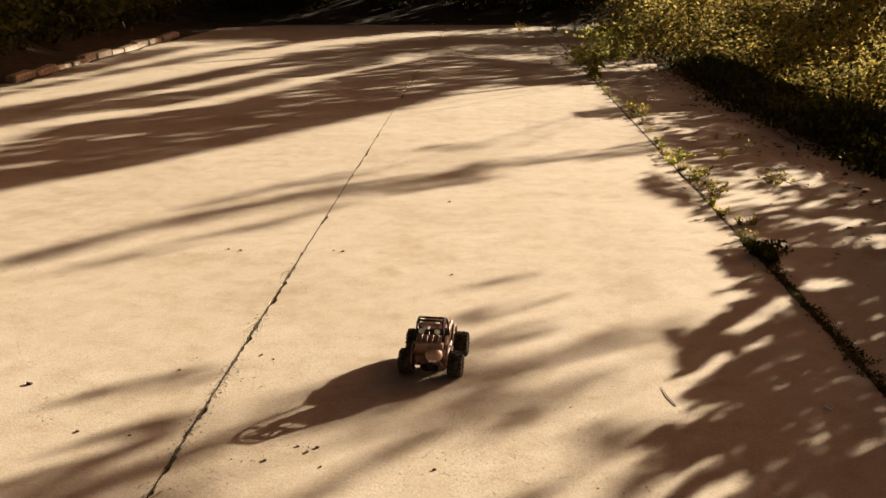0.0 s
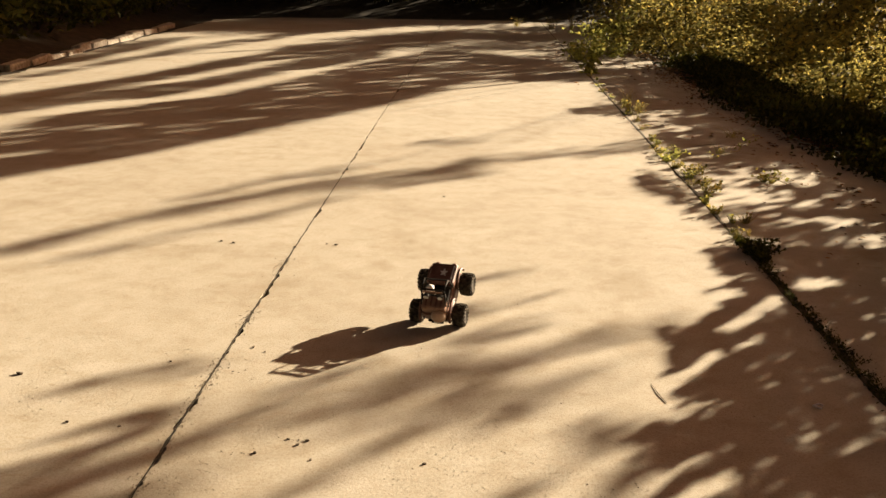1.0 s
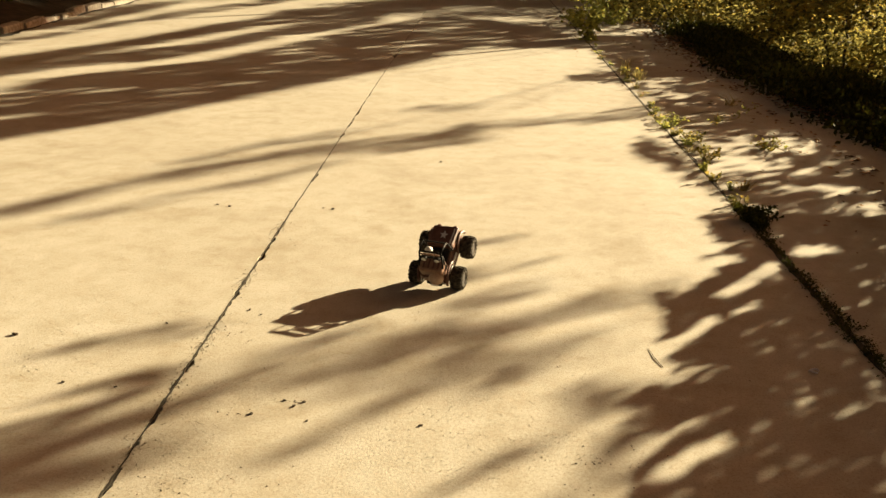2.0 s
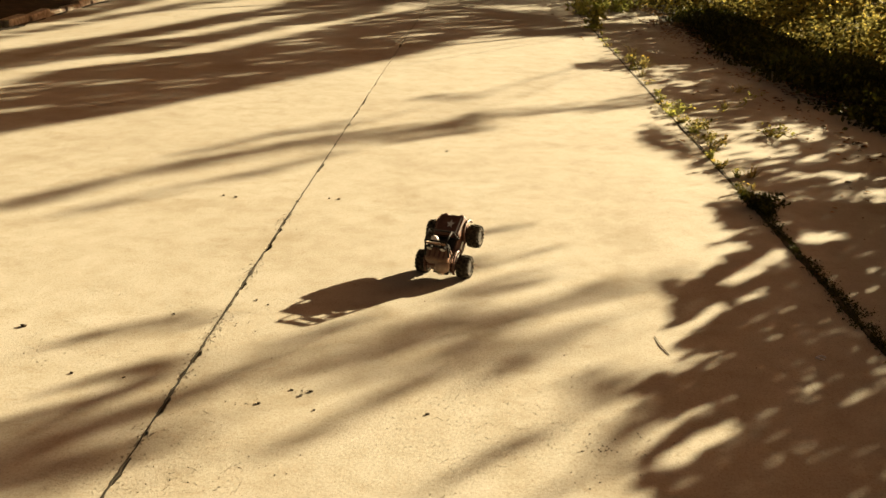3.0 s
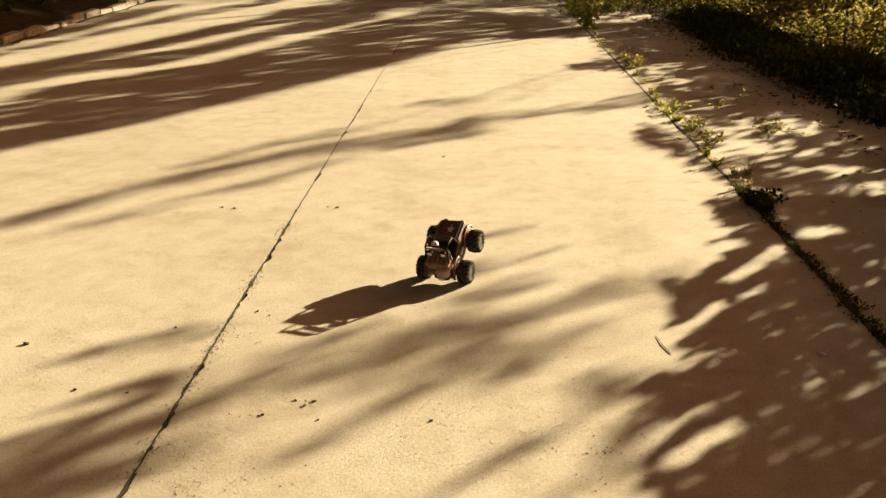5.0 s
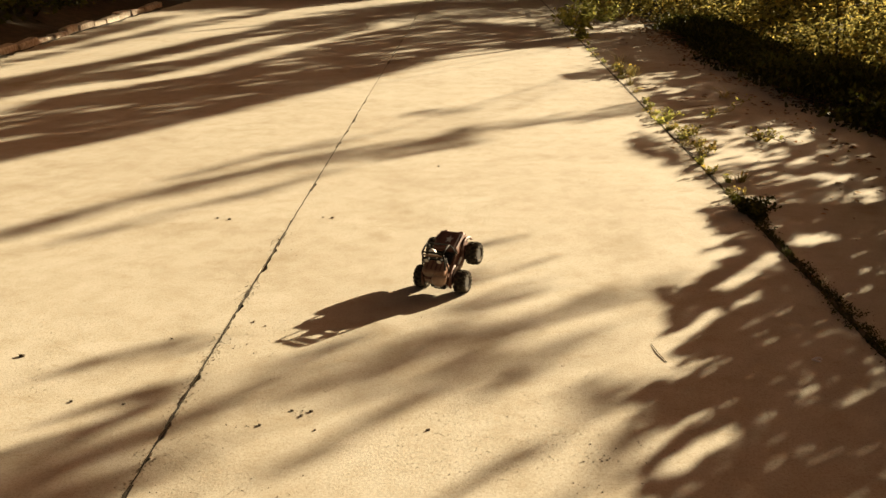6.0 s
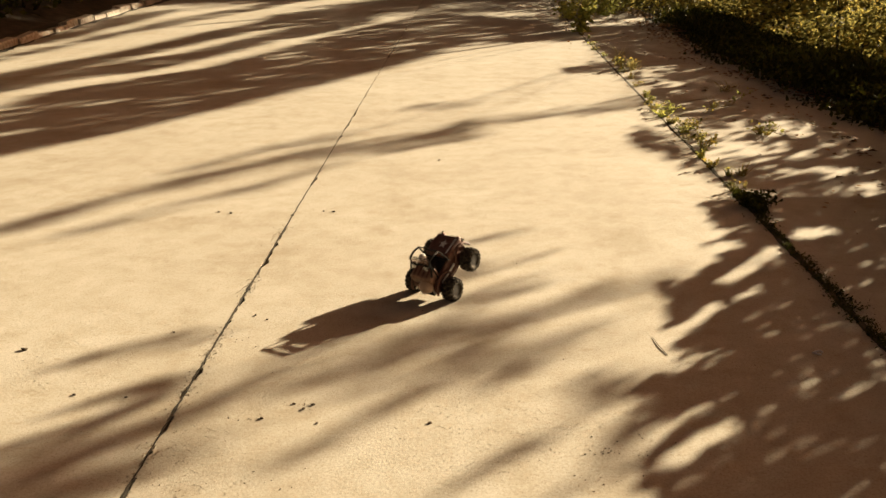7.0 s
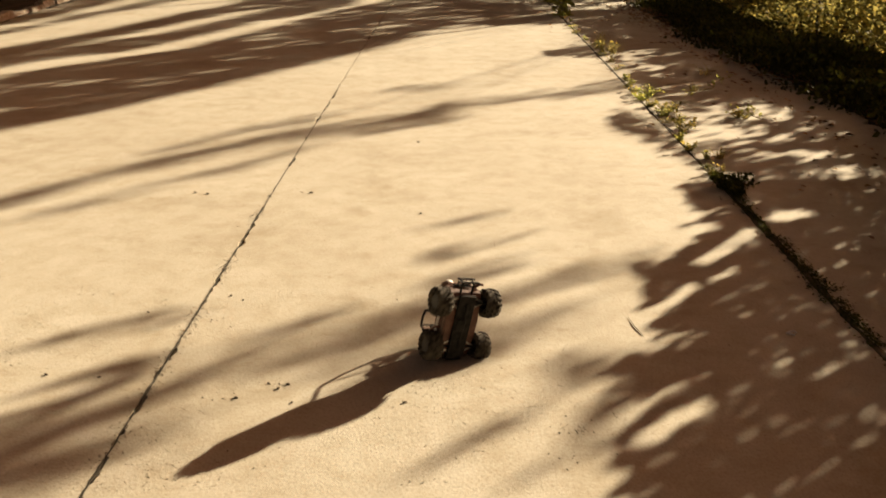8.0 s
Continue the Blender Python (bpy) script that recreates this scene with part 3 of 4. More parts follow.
def place_bushes():
    rnd = random.Random(3)
    lit = bush_master("bush", 31, 2.8, 2.8, 2.3, 7600, 0.078, M_LEAF, "leafy green bush with sunlit yellow-green tops")
    # the woods' deep shade is partly painted into these bushes' leaf colour
    dark = bush_master("bush", 32, 3.2, 3.2, 3.4, 6500, 0.12, M_LEAF_DARK, "dense bush, deep shade put into its dark leaf colour")
    at = [(6.2, 14.0), (8.2, 15.0), (5.6, 16.4), (7.4, 17.2), (9.4, 17.6), (5.2, 19.0), (6.9, 19.8), (8.8, 20.4), (4.9, 21.8), (7.0, 22.6), (9.2, 23.4), (5.4, 24.6)]
    for i, (x, y) in enumerate(at):
        m = pose(x, y, ground_height(x, y) - 0.05, 0, 0, rnd.uniform(0, 360)) @ Matrix.Diagonal((1, 1, rnd.uniform(0.75, 1.1), 1))
        if i:
            copy_thing(lit, m)
        else:
            lit.matrix_basis = m
    # dark low plants added where the road edge only falls into shadow
    low = bush_master("undergrowth", 33, 1.7, 2.2, 0.30, 3800, 0.05, M_LEAF_DARK, "low dark leaves added as the shade along the road edge", 6)
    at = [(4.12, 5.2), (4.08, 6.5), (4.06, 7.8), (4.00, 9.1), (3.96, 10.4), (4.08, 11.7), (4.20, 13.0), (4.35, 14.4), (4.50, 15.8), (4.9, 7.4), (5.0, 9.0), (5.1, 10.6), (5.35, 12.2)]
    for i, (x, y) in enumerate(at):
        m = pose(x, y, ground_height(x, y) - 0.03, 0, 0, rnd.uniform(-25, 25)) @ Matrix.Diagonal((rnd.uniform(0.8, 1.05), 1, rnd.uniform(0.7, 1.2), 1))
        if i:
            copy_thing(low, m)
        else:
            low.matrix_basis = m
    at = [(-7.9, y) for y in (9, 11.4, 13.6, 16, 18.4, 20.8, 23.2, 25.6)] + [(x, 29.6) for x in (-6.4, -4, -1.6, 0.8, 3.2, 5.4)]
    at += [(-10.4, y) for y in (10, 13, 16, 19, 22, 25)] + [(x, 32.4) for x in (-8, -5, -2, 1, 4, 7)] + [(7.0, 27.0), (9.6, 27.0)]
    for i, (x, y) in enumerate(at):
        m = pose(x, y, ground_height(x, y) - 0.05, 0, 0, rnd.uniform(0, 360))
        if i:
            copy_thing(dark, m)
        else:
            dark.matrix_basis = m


place_bushes()


# ---- weeds, crumbs and litter on the road ----
def make_weed(name, x, y, r, h, count, size, material, label, seed, group="weeds in the joints"):
    """A low plant: thin stems that lean out from one root, with leaves along them."""
    rnd = random.Random(seed)
    weed = new(name)
    weed.location = (x, y, 0.0 if x < 3.5 else ground_height(x, y))
    tagged(weed, label, "weed", group=group)
    places = []
    for i in range(7):
        a = rnd.uniform(0, math.tau)
        tip = Vector((math.cos(a) * r * rnd.uniform(0.3, 1), math.sin(a) * r * rnd.uniform(0.3, 1), h * rnd.uniform(0.5, 1)))
        root = Vector((tip.x * 0.2, tip.y * 0.2, -0.02))
        mid = root.lerp(tip, 0.5) + Vector((0, 0, h * 0.15))
        bm = bmesh.new()
        add_tube(bm, [root, mid, tip], [0.004, 0.003, 0.0015], 5)
        part("stem", bm, material, weed)
        for _ in range(count // 7):
            t = rnd.random()
            q = root.lerp(mid, t * 2) if t < 0.5 else mid.lerp(tip, t * 2 - 1)
            places.append(q + Vector((rnd.gauss(0, r * 0.16), rnd.gauss(0, r * 0.16), rnd.gauss(0, h * 0.08) + 0.01)))
    for q in places:
        q.z = max(q.z, 0.006)
    verts, faces = leaf_mesh(places, rnd, size)
    raw("leaves", verts, faces, material, weed)


def make_grass(x, y, r, h, count, material, label, seed):
    """A tuft of bent blades."""
    rnd = random.Random(seed)
    verts, faces = [], []
    for _ in range(count):
        a, b = rnd.uniform(0, math.tau), rnd.uniform(0, math.tau)
        p = Vector((math.cos(a), math.sin(a), 0)) * r * 0.25 * rnd.random()
        out = Vector((math.cos(b), math.sin(b), 0)) * r * rnd.uniform(0.4, 1)
        w = Vector((-math.sin(b), math.cos(b), 0)) * 0.004
        hh = h * rnd.uniform(0.5, 1)
        i = len(verts)
        verts += [p - w, p + w, p + out * 0.5 + w * 0.8 + Vector((0, 0, hh * 0.75)), p + out * 0.5 - w * 0.8 + Vector((0, 0, hh * 0.75)), p + out + Vector((0, 0, hh))]
        faces += [(i, i + 1, i + 2, i + 3), (i + 3, i + 2, i + 4)]
    tuft = raw("grass_tuft", verts, faces, material)
    tuft.location = (x, y, -0.004)
    tagged(tuft, label, "grass", group="grass tufts in the joint")


def plant_joint():
    bright = "bright yellow-green weed lit by the sun at the joint"
    make_weed("weed", 2.30, 14.3, 0.30, 0.55, 420, 0.075, M_WEED, bright, 1)
    make_weed("weed", 2.45, 16.3, 0.4, 0.35, 200, 0.07, M_WEED, bright, 2)
    make_weed("weed", 3.15, 18.5, 0.6, 0.5, 420, 0.07, M_WEED, "sunlit yellowish scrub at the road edge", 3)
    make_weed("weed", 3.05, 16.8, 0.5, 0.35, 300, 0.06, M_WEED, "sunlit yellowish scrub at the road edge", 21)
    make_weed("weed", 3.6, 17.6, 0.6, 0.45, 350, 0.06, M_LEAF, "sunlit leafy scrub at the road edge", 22)
    make_weed("weed", 3.9, 20.5, 0.8, 0.7, 600, 0.07, M_WEED, "sunlit yellowish scrub at the road edge", 4)
    make_weed("weed", 2.22, 10.6, 0.20, 0.14, 90, 0.04, M_LEAF, "low green weed growing in the slab joint", 5)
    make_weed("weed", 2.10, 8.05, 0.13, 0.09, 160, 0.024, M_WEED, "low yellow-green weed growing in the slab joint", 6)
    make_weed("weed", 2.09, 7.35, 0.16, 0.08, 150, 0.024, M_LEAF, "low green weed growing in the slab joint", 7)
    make_weed("weed", 2.05, 6.75, 0.13, 0.07, 60, 0.03, M_LEAF, "low green weed growing in the slab joint", 8)
    make_weed("weed", 1.93, 5.20, 0.13, 0.07, 280, 0.026, M_LEAF_DARK, "dark green leafy weed tuft in the joint", 9)
    make_weed("weed", 2.62, 7.1, 0.16, 0.08, 60, 0.03, M_LEAF, "small straggling weed on the concrete", 13)
    for i, (x, y, r) in enumerate([(2.03, 8.5, 0.07), (2.02, 8.25, 0.10), (2.00, 7.85, 0.09), (2.00, 7.6, 0.10), (2.02, 7.2, 0.09), (2.06, 6.95, 0.09), (1.92, 6.4, 0.06), (1.91, 6.1, 0.06)]):
        make_weed("weed", x, y, r, 0.06, 84, 0.021, (M_WEED, M_LEAF)[i % 2], ("low yellow-green weed growing in the slab joint", "low green weed growing in the slab joint")[i % 2], 110 + i)
    for i, (x, y) in enumerate([(1.97, 5.32), (1.87, 5.22), (1.93, 5.08)]):
        make_weed("weed", x, y, 0.10, 0.06, 210, 0.022, M_LEAF_DARK, "dark green leafy weed tuft in the joint", 130 + i)
    make_creeper([(2.33, 7.75), (2.48, 7.95), (2.66, 8.05), (2.80, 8.35), (3.02, 8.62)], 5)
    make_creeper([(2.66, 6.82), (2.60, 7.05), (2.70, 7.2)], 6)
    make_moss_strip()
    rnd = random.Random(77)
    for i in range(16):
        y = 5.4 + 9.0 * (i / 16) + rnd.uniform(-0.2, 0.2)
        kind = rnd.choice((M_DRY, M_LEAF, M_WEED))
        name = {M_DRY: "small withered plant in the slab joint", M_LEAF: "tiny green plant in the slab joint", M_WEED: "tiny yellow-green plant in the slab joint"}[kind]
        make_weed("weed", 1.63 + JOINT * y + rnd.uniform(-0.02, 0.08), y, rnd.uniform(0.04, 0.10), rnd.uniform(0.03, 0.08), 35, 0.022, kind, name, 60 + i)
    for i, (x, y, r, h, n) in enumerate([(2.05, 5.88, 0.12, 0.09, 34), (2.30, 10.5, 0.22, 0.16, 40), (2.55, 8.2, 0.16, 0.09, 18), (2.28, 11.2, 0.2, 0.2, 24), (2.0, 24.5, 0.35, 0.3, 40), (2.8, 23.6, 0.35, 0.35, 40),
                                         (3.1, 22.2, 0.3, 0.5, 30), (2.9, 9.0, 0.25, 0.12, 22), (1.98, 5.6, 0.06, 0.05, 14)]):
        make_grass(x, y, r, h, n, M_DRY, "dry pale grass tuft at the slab joint", 40 + i)


def make_moss_strip():
    """Dark creeping growth along the shaded stretch of the joint, thin in places."""
    rnd = random.Random(14)
    places = []
    while len(places) < 5200:
        y = rnd.uniform(2.3, 5.7)
        wide = 0.012 + 0.026 * max(0.0, noise.noise((y * 2.3, 8.0, 0)) + 0.45) * (1.0 if y < 5.2 else 0.5)
        x = 1.645 + JOINT * y + rnd.gauss(0, wide)
        if noise.noise((x * 14, y * 9, 3.0)) > -0.15:
            places.append(Vector((x, y, abs(rnd.gauss(0, 0.009)) + 0.003)))
    verts, faces = leaf_mesh(places, rnd, 0.011)
    tagged(raw("moss", verts, faces, M_LEAF_DARK), "dark low moss and creeping weeds along the joint", "moss", kind="stuff")


def make_creeper(points, seed):
    """A thin stem creeping over the concrete with small pale leaves."""
    rnd = random.Random(seed)
    creeper = new("creeper")
    creeper.location = (*points[0], 0.0)
    tagged(creeper, "thin creeping weed with small pale yellow leaves on the concrete", "weed", group="weeds in the joints")
    pts = [Vector((x - points[0][0], y - points[0][1], 0.012 + 0.05 * rnd.random())) for x, y in points]
    bm = bmesh.new()
    add_tube(bm, pts, 0.003, 5)
    part("stem", bm, M_DRY, creeper)
    places = []
    for a, b in zip(pts, pts[1:]):
        for _ in range(9):
            places.append(a.lerp(b, rnd.random()) + Vector((rnd.gauss(0, 0.025), rnd.gauss(0, 0.025), rnd.uniform(0.0, 0.05))))
    verts, faces = leaf_mesh(places, rnd, 0.03)
    raw("leaves", verts, faces, M_WEED, creeper)


def crumb_mesh(seed):
    rnd = random.Random(seed)
    bm = bmesh.new()
    bmesh.ops.create_icosphere(bm, subdivisions=1, radius=1.0)
    for v in bm.verts:
        v.co *= rnd.uniform(0.7, 1.15)
        v.co.z *= 0.6
    return mesh_of("dirt_crumb", bm, M_STONE)


def scatter_crumbs():
    rnd = random.Random(8)
    kinds = [crumb_mesh(k) for k in range(4)]
    spots = [(-1.70, 3.45, 0.016), (-1.12, 3.59, 0.008), (-0.60, 5.28, 0.013), (-0.66, 5.30, 0.008), (0.05, 6.49, 0.012), (0.05, 4.85, 0.010), (-0.03, 2.78, 0.009), (-0.48, 2.90, 0.010), (-0.52, 2.94, 0.008),
             (-0.45, 2.93, 0.010), (-0.62, 2.84, 0.011), (-0.42, 2.80, 0.007), (-1.22, 5.3, 0.014), (-1.3, 5.33, 0.011), (-0.80, 3.75, 0.009), (-0.74, 3.7, 0.007), (-1.35, 3.05, 0.01), (-1.15, 3.02, 0.008)]
    for cx, cy, n, wide in ((-0.50, 2.93, 9, 0.03), (-0.68, 2.85, 8, 0.04), (0.55, 2.56, 16, 0.05), (0.48, 2.41, 14, 0.06), (-0.6, 2.45, 10, 0.08), (-0.85, 2.42, 8, 0.06), (-0.78, 3.48, 7, 0.07), (0.60, 2.62, 10, 0.08)):
        spots += [(cx + rnd.gauss(0, wide), cy + rnd.gauss(0, wide * 0.6), rnd.uniform(0.0016, 0.0042)) for _ in range(n)]
    for _ in range(40):
        y = rnd.uniform(2.3, 9.0)
        spots.append((rnd.uniform(-0.5, 0.42) * y, y, rnd.uniform(0.0018, 0.005)))
    for x, y, r in spots:
        r *= 0.75
        ob = new("dirt_crumb", rnd.choice(kinds))
        ob.matrix_basis = pose(x, y, r * 0.35, 0, 0, rnd.uniform(0, 360)) @ Matrix.Diagonal((r * rnd.uniform(1, 1.6), r, r, 1))
        tagged(ob, "small dark crumb of dirt lying on the concrete", "dirt crumb", group="dirt crumbs")
    verts, faces, bits = [], [], []
    for _ in range(3600):
        y = 2.3 + 1.6 * rnd.random() ** 1.3
        x, r = rnd.uniform(-0.5, 0.5) * y, rnd.uniform(0.0008, 0.0026)
        if noise.noise((x * 1.6, y * 2.4, 3.0)) < -0.05:
            continue
        bits.append((x, y, r))
    # chips broken from the slab edges, lying along the joint
    for _ in range(420):
        y = rnd.choice((3.42, 3.05, 4.1, 2.6, 4.9)) + rnd.gauss(0, 0.10)
        bits.append((-1.075 + JOINT * y + rnd.gauss(0.0, 0.022), y, rnd.uniform(0.0012, 0.0042)))
    for x, y, r in bits:
        i = len(verts)
        verts += [(x + r, y, 0), (x - r * 0.6, y + r, 0), (x - r * 0.6, y - r, 0), (x, y, r * 1.3)]
        faces += [(i, i + 1, i + 3), (i + 1, i + 2, i + 3), (i + 2, i, i + 3)]
    tagged(raw("grit", verts, faces, M_CONCRETE), "fine pale grit strewn over the concrete", "grit", kind="stuff")


def scatter_leaves():
    """Fallen leaves lying along the road edge, thinning out towards the joint."""
    rnd = random.Random(91)
    verts, faces = [], []
    while len(faces) < 7000:
        y = rnd.uniform(4.0, 20.0)
        x = 3.75 + 0.009 * y - abs(rnd.gauss(0, 0.33)) if rnd.random() < 0.94 else rnd.uniform(1.8, 3.7)
        if noise.noise((x * 2.2, y * 1.1, 7.0)) < -0.12 or x < 1.75:
            continue
        a, r = rnd.uniform(0, math.tau), rnd.uniform(0.012, 0.035)
        u, v = Vector((math.cos(a), math.sin(a), 0)) * r, Vector((-math.sin(a), math.cos(a), 0)) * r * 0.5
        p = Vector((x, y, 0.004))
        i = len(verts)
        verts += [p - u, p + v + Vector((0, 0, r * rnd.uniform(0.1, 0.5))), p + u, p - v + Vector((0, 0, r * rnd.uniform(0.1, 0.5)))]
        faces += [(i, i + 1, i + 2), (i, i + 2, i + 3)]
    tagged(raw("fallen_leaves", verts, faces, M_FALLEN), "brown fallen leaves strewn along the road edge", "leaves", kind="stuff")


def make_litter():
    bm = bmesh.new()
    add_tube(bm, [(0.018 * math.cos(a), 0.014 * math.sin(a), 0.004 + 0.003 * math.sin(2 * a)) for a in np.linspace(0, 5.2, 12)], 0.004, 6)
    ob = part("plastic_scrap", bm, M_LITTER)
    ob.location = (1.50, 3.24, 0.0)
    tagged(ob, "small pale curled plastic scrap on the concrete", "litter")
    for x, y, a, ln in ((0.90, 3.34, 97, 0.17), (2.55, 8.6, 25, 0.35)):
        bm = bmesh.new()
        add_tube(bm, [(-ln / 2, 0, 0.002), (0, ln * 0.03, 0.003), (ln / 2, 0, 0.002)], [0.0014, 0.0016, 0.0007], 6)
        ob = part("twig", bm, M_BARK)
        ob.matrix_basis = pose(x, y, 0.0, 0, 0, a)
        tagged(ob, "thin dry twig lying on the concrete", "twig", group="twigs")


plant_joint()
scatter_crumbs()
scatter_leaves()
make_litter()


# ---- the toy truck ----
R, BASE, TRACK = 0.053, 0.175, 0.207             # wheel radius, wheelbase, distance of the wheels' middles


def make_wheel(car, x, y):
    """A fat lugged tyre on a dished rim; the wheel turns about its own middle."""
    wd = 0.062
    side = 1 if x > 0 else -1
    bm = bmesh.new()
    add_lathe(bm, [(-0.012, 0.011), (0.012, 0.011)], 12)
    wheel = part("wheel", bm, M_BLACK, car)
    wheel.location = (x, y, R)
    bm = bmesh.new()
    prof = [(-0.40, 0.47), (-0.48, 0.62), (-0.47, 0.80), (-0.34, 0.925), (0, 0.955), (0.34, 0.925), (0.47, 0.80), (0.48, 0.62), (0.40, 0.47), (0.2, 0.44), (-0.2, 0.44), (-0.40, 0.47)]
    rings = []
    for o, r in prof[:-1]:
        rings.append([bm.verts.new((o * wd, r * R * math.cos(k * math.tau / 32), r * R * math.sin(k * math.tau / 32))) for k in range(32)])
    for i in range(len(rings)):
        r1, r2 = rings[i], rings[(i + 1) % len(rings)]
        for k in range(32):
            bm.faces.new((r1[k], r1[(k + 1) % 32], r2[(k + 1) % 32], r2[k]))
    for k in range(15):
        for s, off in ((-1, 0.0), (1, 0.5)):
            m = pose(0, 0, 0, math.degrees((k + off) * math.tau / 15)) @ pose(s * wd * 0.235, 0, R * 0.95, 0, s * 9, s * 24)
            add_box(bm, m, wd * 0.44, 0.009, 0.009, 0.0015, 1)
            m = pose(0, 0, 0, math.degrees((k + off) * math.tau / 15)) @ pose(s * wd * 0.455, 0, R * 0.83, 0, s * 62, 0)
            add_box(bm, m, 0.011, 0.008, 0.006, 0.001, 1)
    part("tyre", bm, M_RUBBER, wheel)
    bm = bmesh.new()
    s = side * wd
    add_lathe(bm, [(s * 0.40, R * 0.50), (s * 0.36, R * 0.44), (s * 0.14, R * 0.40), (s * 0.08, R * 0.18), (s * 0.24, R * 0.14), (s * 0.24, R * 0.02)], 24)
    for k in range(6):
        add_box(bm, pose(0, 0, 0, k * 60) @ pose(s * 0.19, 0, R * 0.28, 0, side * 14, 0), 0.006, 0.009, R * 0.32, 0.001, 1)
    part("rim", bm, M_RIM, wheel)
    return wheel


def star_faces(bm, m, r):
    vs = [bm.verts.new(m @ Vector(((r if k % 2 == 0 else r * 0.42) * math.sin(k * math.pi / 5), (r if k % 2 == 0 else r * 0.42) * math.cos(k * math.pi / 5), 0))) for k in range(10)]
    mid = bm.verts.new(m @ Vector((0, 0, 0.0006)))
    for k in range(10):
        bm.faces.new((vs[k], vs[(k + 1) % 10], mid))


def raise_body(ob):
    """Draw the shell and cage up and out to the toy's high, wide build."""
    for v in ob.data.vertices:
        if v.co.z > 0.05:
            v.co.z = 0.05 + (v.co.z - 0.05) * 1.42
        v.co.x *= 1.16


def make_car():
    car = new("toy_truck")
    tagged(car, "dusty red toy truck, fat black tyres and black roll cage", "toy car")
    hw = 0.060
    # body tub: side profile from tail to nose, swept across with a narrower top
    bm = bmesh.new()
    side = [(-0.052, 0.062), (-0.055, 0.100), (-0.020, 0.112), (0.045, 0.108), (0.088, 0.112), (0.165, 0.106), (0.212, 0.092), (0.222, 0.070), (0.205, 0.054), (0.10, 0.048), (-0.02, 0.050)]
    left = [bm.verts.new((-hw * (0.86 if z > 0.09 else 1), y, z)) for y, z in side]
    right = [bm.verts.new((hw * (0.86 if z > 0.09 else 1), y, z)) for y, z in side]
    n = len(side)
    for i in range(n):
        bm.faces.new((left[i], left[(i + 1) % n], right[(i + 1) % n], right[i]))
    bm.faces.new(left)
    bm.faces.new(right[::-1])
    bmesh.ops.bevel(bm, geom=list(bm.edges), offset=0.006, segments=2, affect="EDGES")
    part("body", bm, M_RED, car, "dusty dark red body shell")
    # bonnet with its star, stripes and scoop
    bm = bmesh.new()
    add_box(bm, pose(0, 0.158, 0.1085, -4, 0, 0), 0.112, 0.122, 0.034, 0.012, 3)
    bonnet = part("bonnet", bm, M_RED, car)
    bm = bmesh.new()
    star_faces(bm, pose(0.004, 0.160, 0.1265, -4, 0, 0) @ Matrix.Diagonal((0.88, 1.3, 1, 1)), 0.021)
    part("star", bm, M_WHITE, bonnet, "white five-pointed star")
    for x in (0.045,):
        bm = bmesh.new()
        add_box(bm, pose(x * 0.9, 0.158, 0.1257, -4, 0, 0), 0.006, 0.094, 0.0016)
        part("stripe", bm, M_WHITE, bonnet, "white stripe")
    bm = bmesh.new()
    add_box(bm, pose(0, 0.100, 0.120, 14, 0, 0), 0.094, 0.010, 0.010, 0.003, 1)
    part("scuttle", bm, M_RED, bonnet)
    for s in (-1, 1):
        bm = bmesh.new()
        add_box(bm, pose(s * 0.0615, 0.05, 0.084, 0, s * 3, 0), 0.006, 0.115, 0.010, 0.002, 1)
        part("side_stripe", bm, M_WHITE, car, "pale side stripe")
        bm = bmesh.new()
        add_box(bm, pose(s * 0.064, 0.055, 0.062, 0, 0, 0), 0.012, 0.105, 0.014, 0.004, 2)
        part("side_step", bm, M_PINK, car)
        for y in (0.0, BASE):
            bm = bmesh.new()
            arc = [(s * 0.062, y + 0.066 * math.cos(a), 0.055 + 0.056 * math.sin(a)) for a in np.linspace(0.25, math.pi - 0.25, 9)]
            add_tube(bm, arc, 0.0055, 6)
            part("fender", bm, M_RED, car)
    # windscreen frame and dashboard
    bm = bmesh.new()
    add_tube(bm, [(-0.054, 0.094, 0.112), (-0.052, 0.074, 0.168), (-0.046, 0.070, 0.176), (0.046, 0.070, 0.176), (0.052, 0.074, 0.168), (0.054, 0.094, 0.112)], 0.0034, 8)
    part("windscreen_frame", bm, M_BLACK, car)
    bm = bmesh.new()
    add_box(bm, pose(0, 0.086, 0.116, 20, 0, 0), 0.098, 0.010, 0.012, 0.003, 1)
    part("dashboard", bm, M_BLACK, car)
    bm = bmesh.new()
    add_box(bm, pose(0, 0.040, 0.1115, 2, 0, 0), 0.092, 0.088, 0.006, 0.002, 1)
    part("cockpit_tub", bm, M_BLACK, car, "dark open cockpit")
    # roll cage: rear hoop, roof rails, rear stays, cross bar
    cage = [[(-0.050, -0.005, 0.098), (-0.050, -0.004, 0.150), (-0.045, -0.002, 0.186), (-0.036, -0.002, 0.192), (0.036, -0.002, 0.192), (0.045, -0.002, 0.186), (0.050, -0.004, 0.150), (0.050, -0.005, 0.098)],
            [(-0.044, -0.002, 0.187), (-0.046, 0.036, 0.185), (-0.047, 0.070, 0.176)], [(0.044, -0.002, 0.187), (0.046, 0.036, 0.185), (0.047, 0.070, 0.176)],
            [(-0.047, -0.003, 0.172), (-0.050, -0.034, 0.135)], [(0.047, -0.003, 0.172), (0.050, -0.034, 0.135)],
            [(-0.048, -0.003, 0.160), (0.048, -0.003, 0.160)]]
    for pts in cage:
        bm = bmesh.new()
        add_tube(bm, pts, 0.0038, 8)
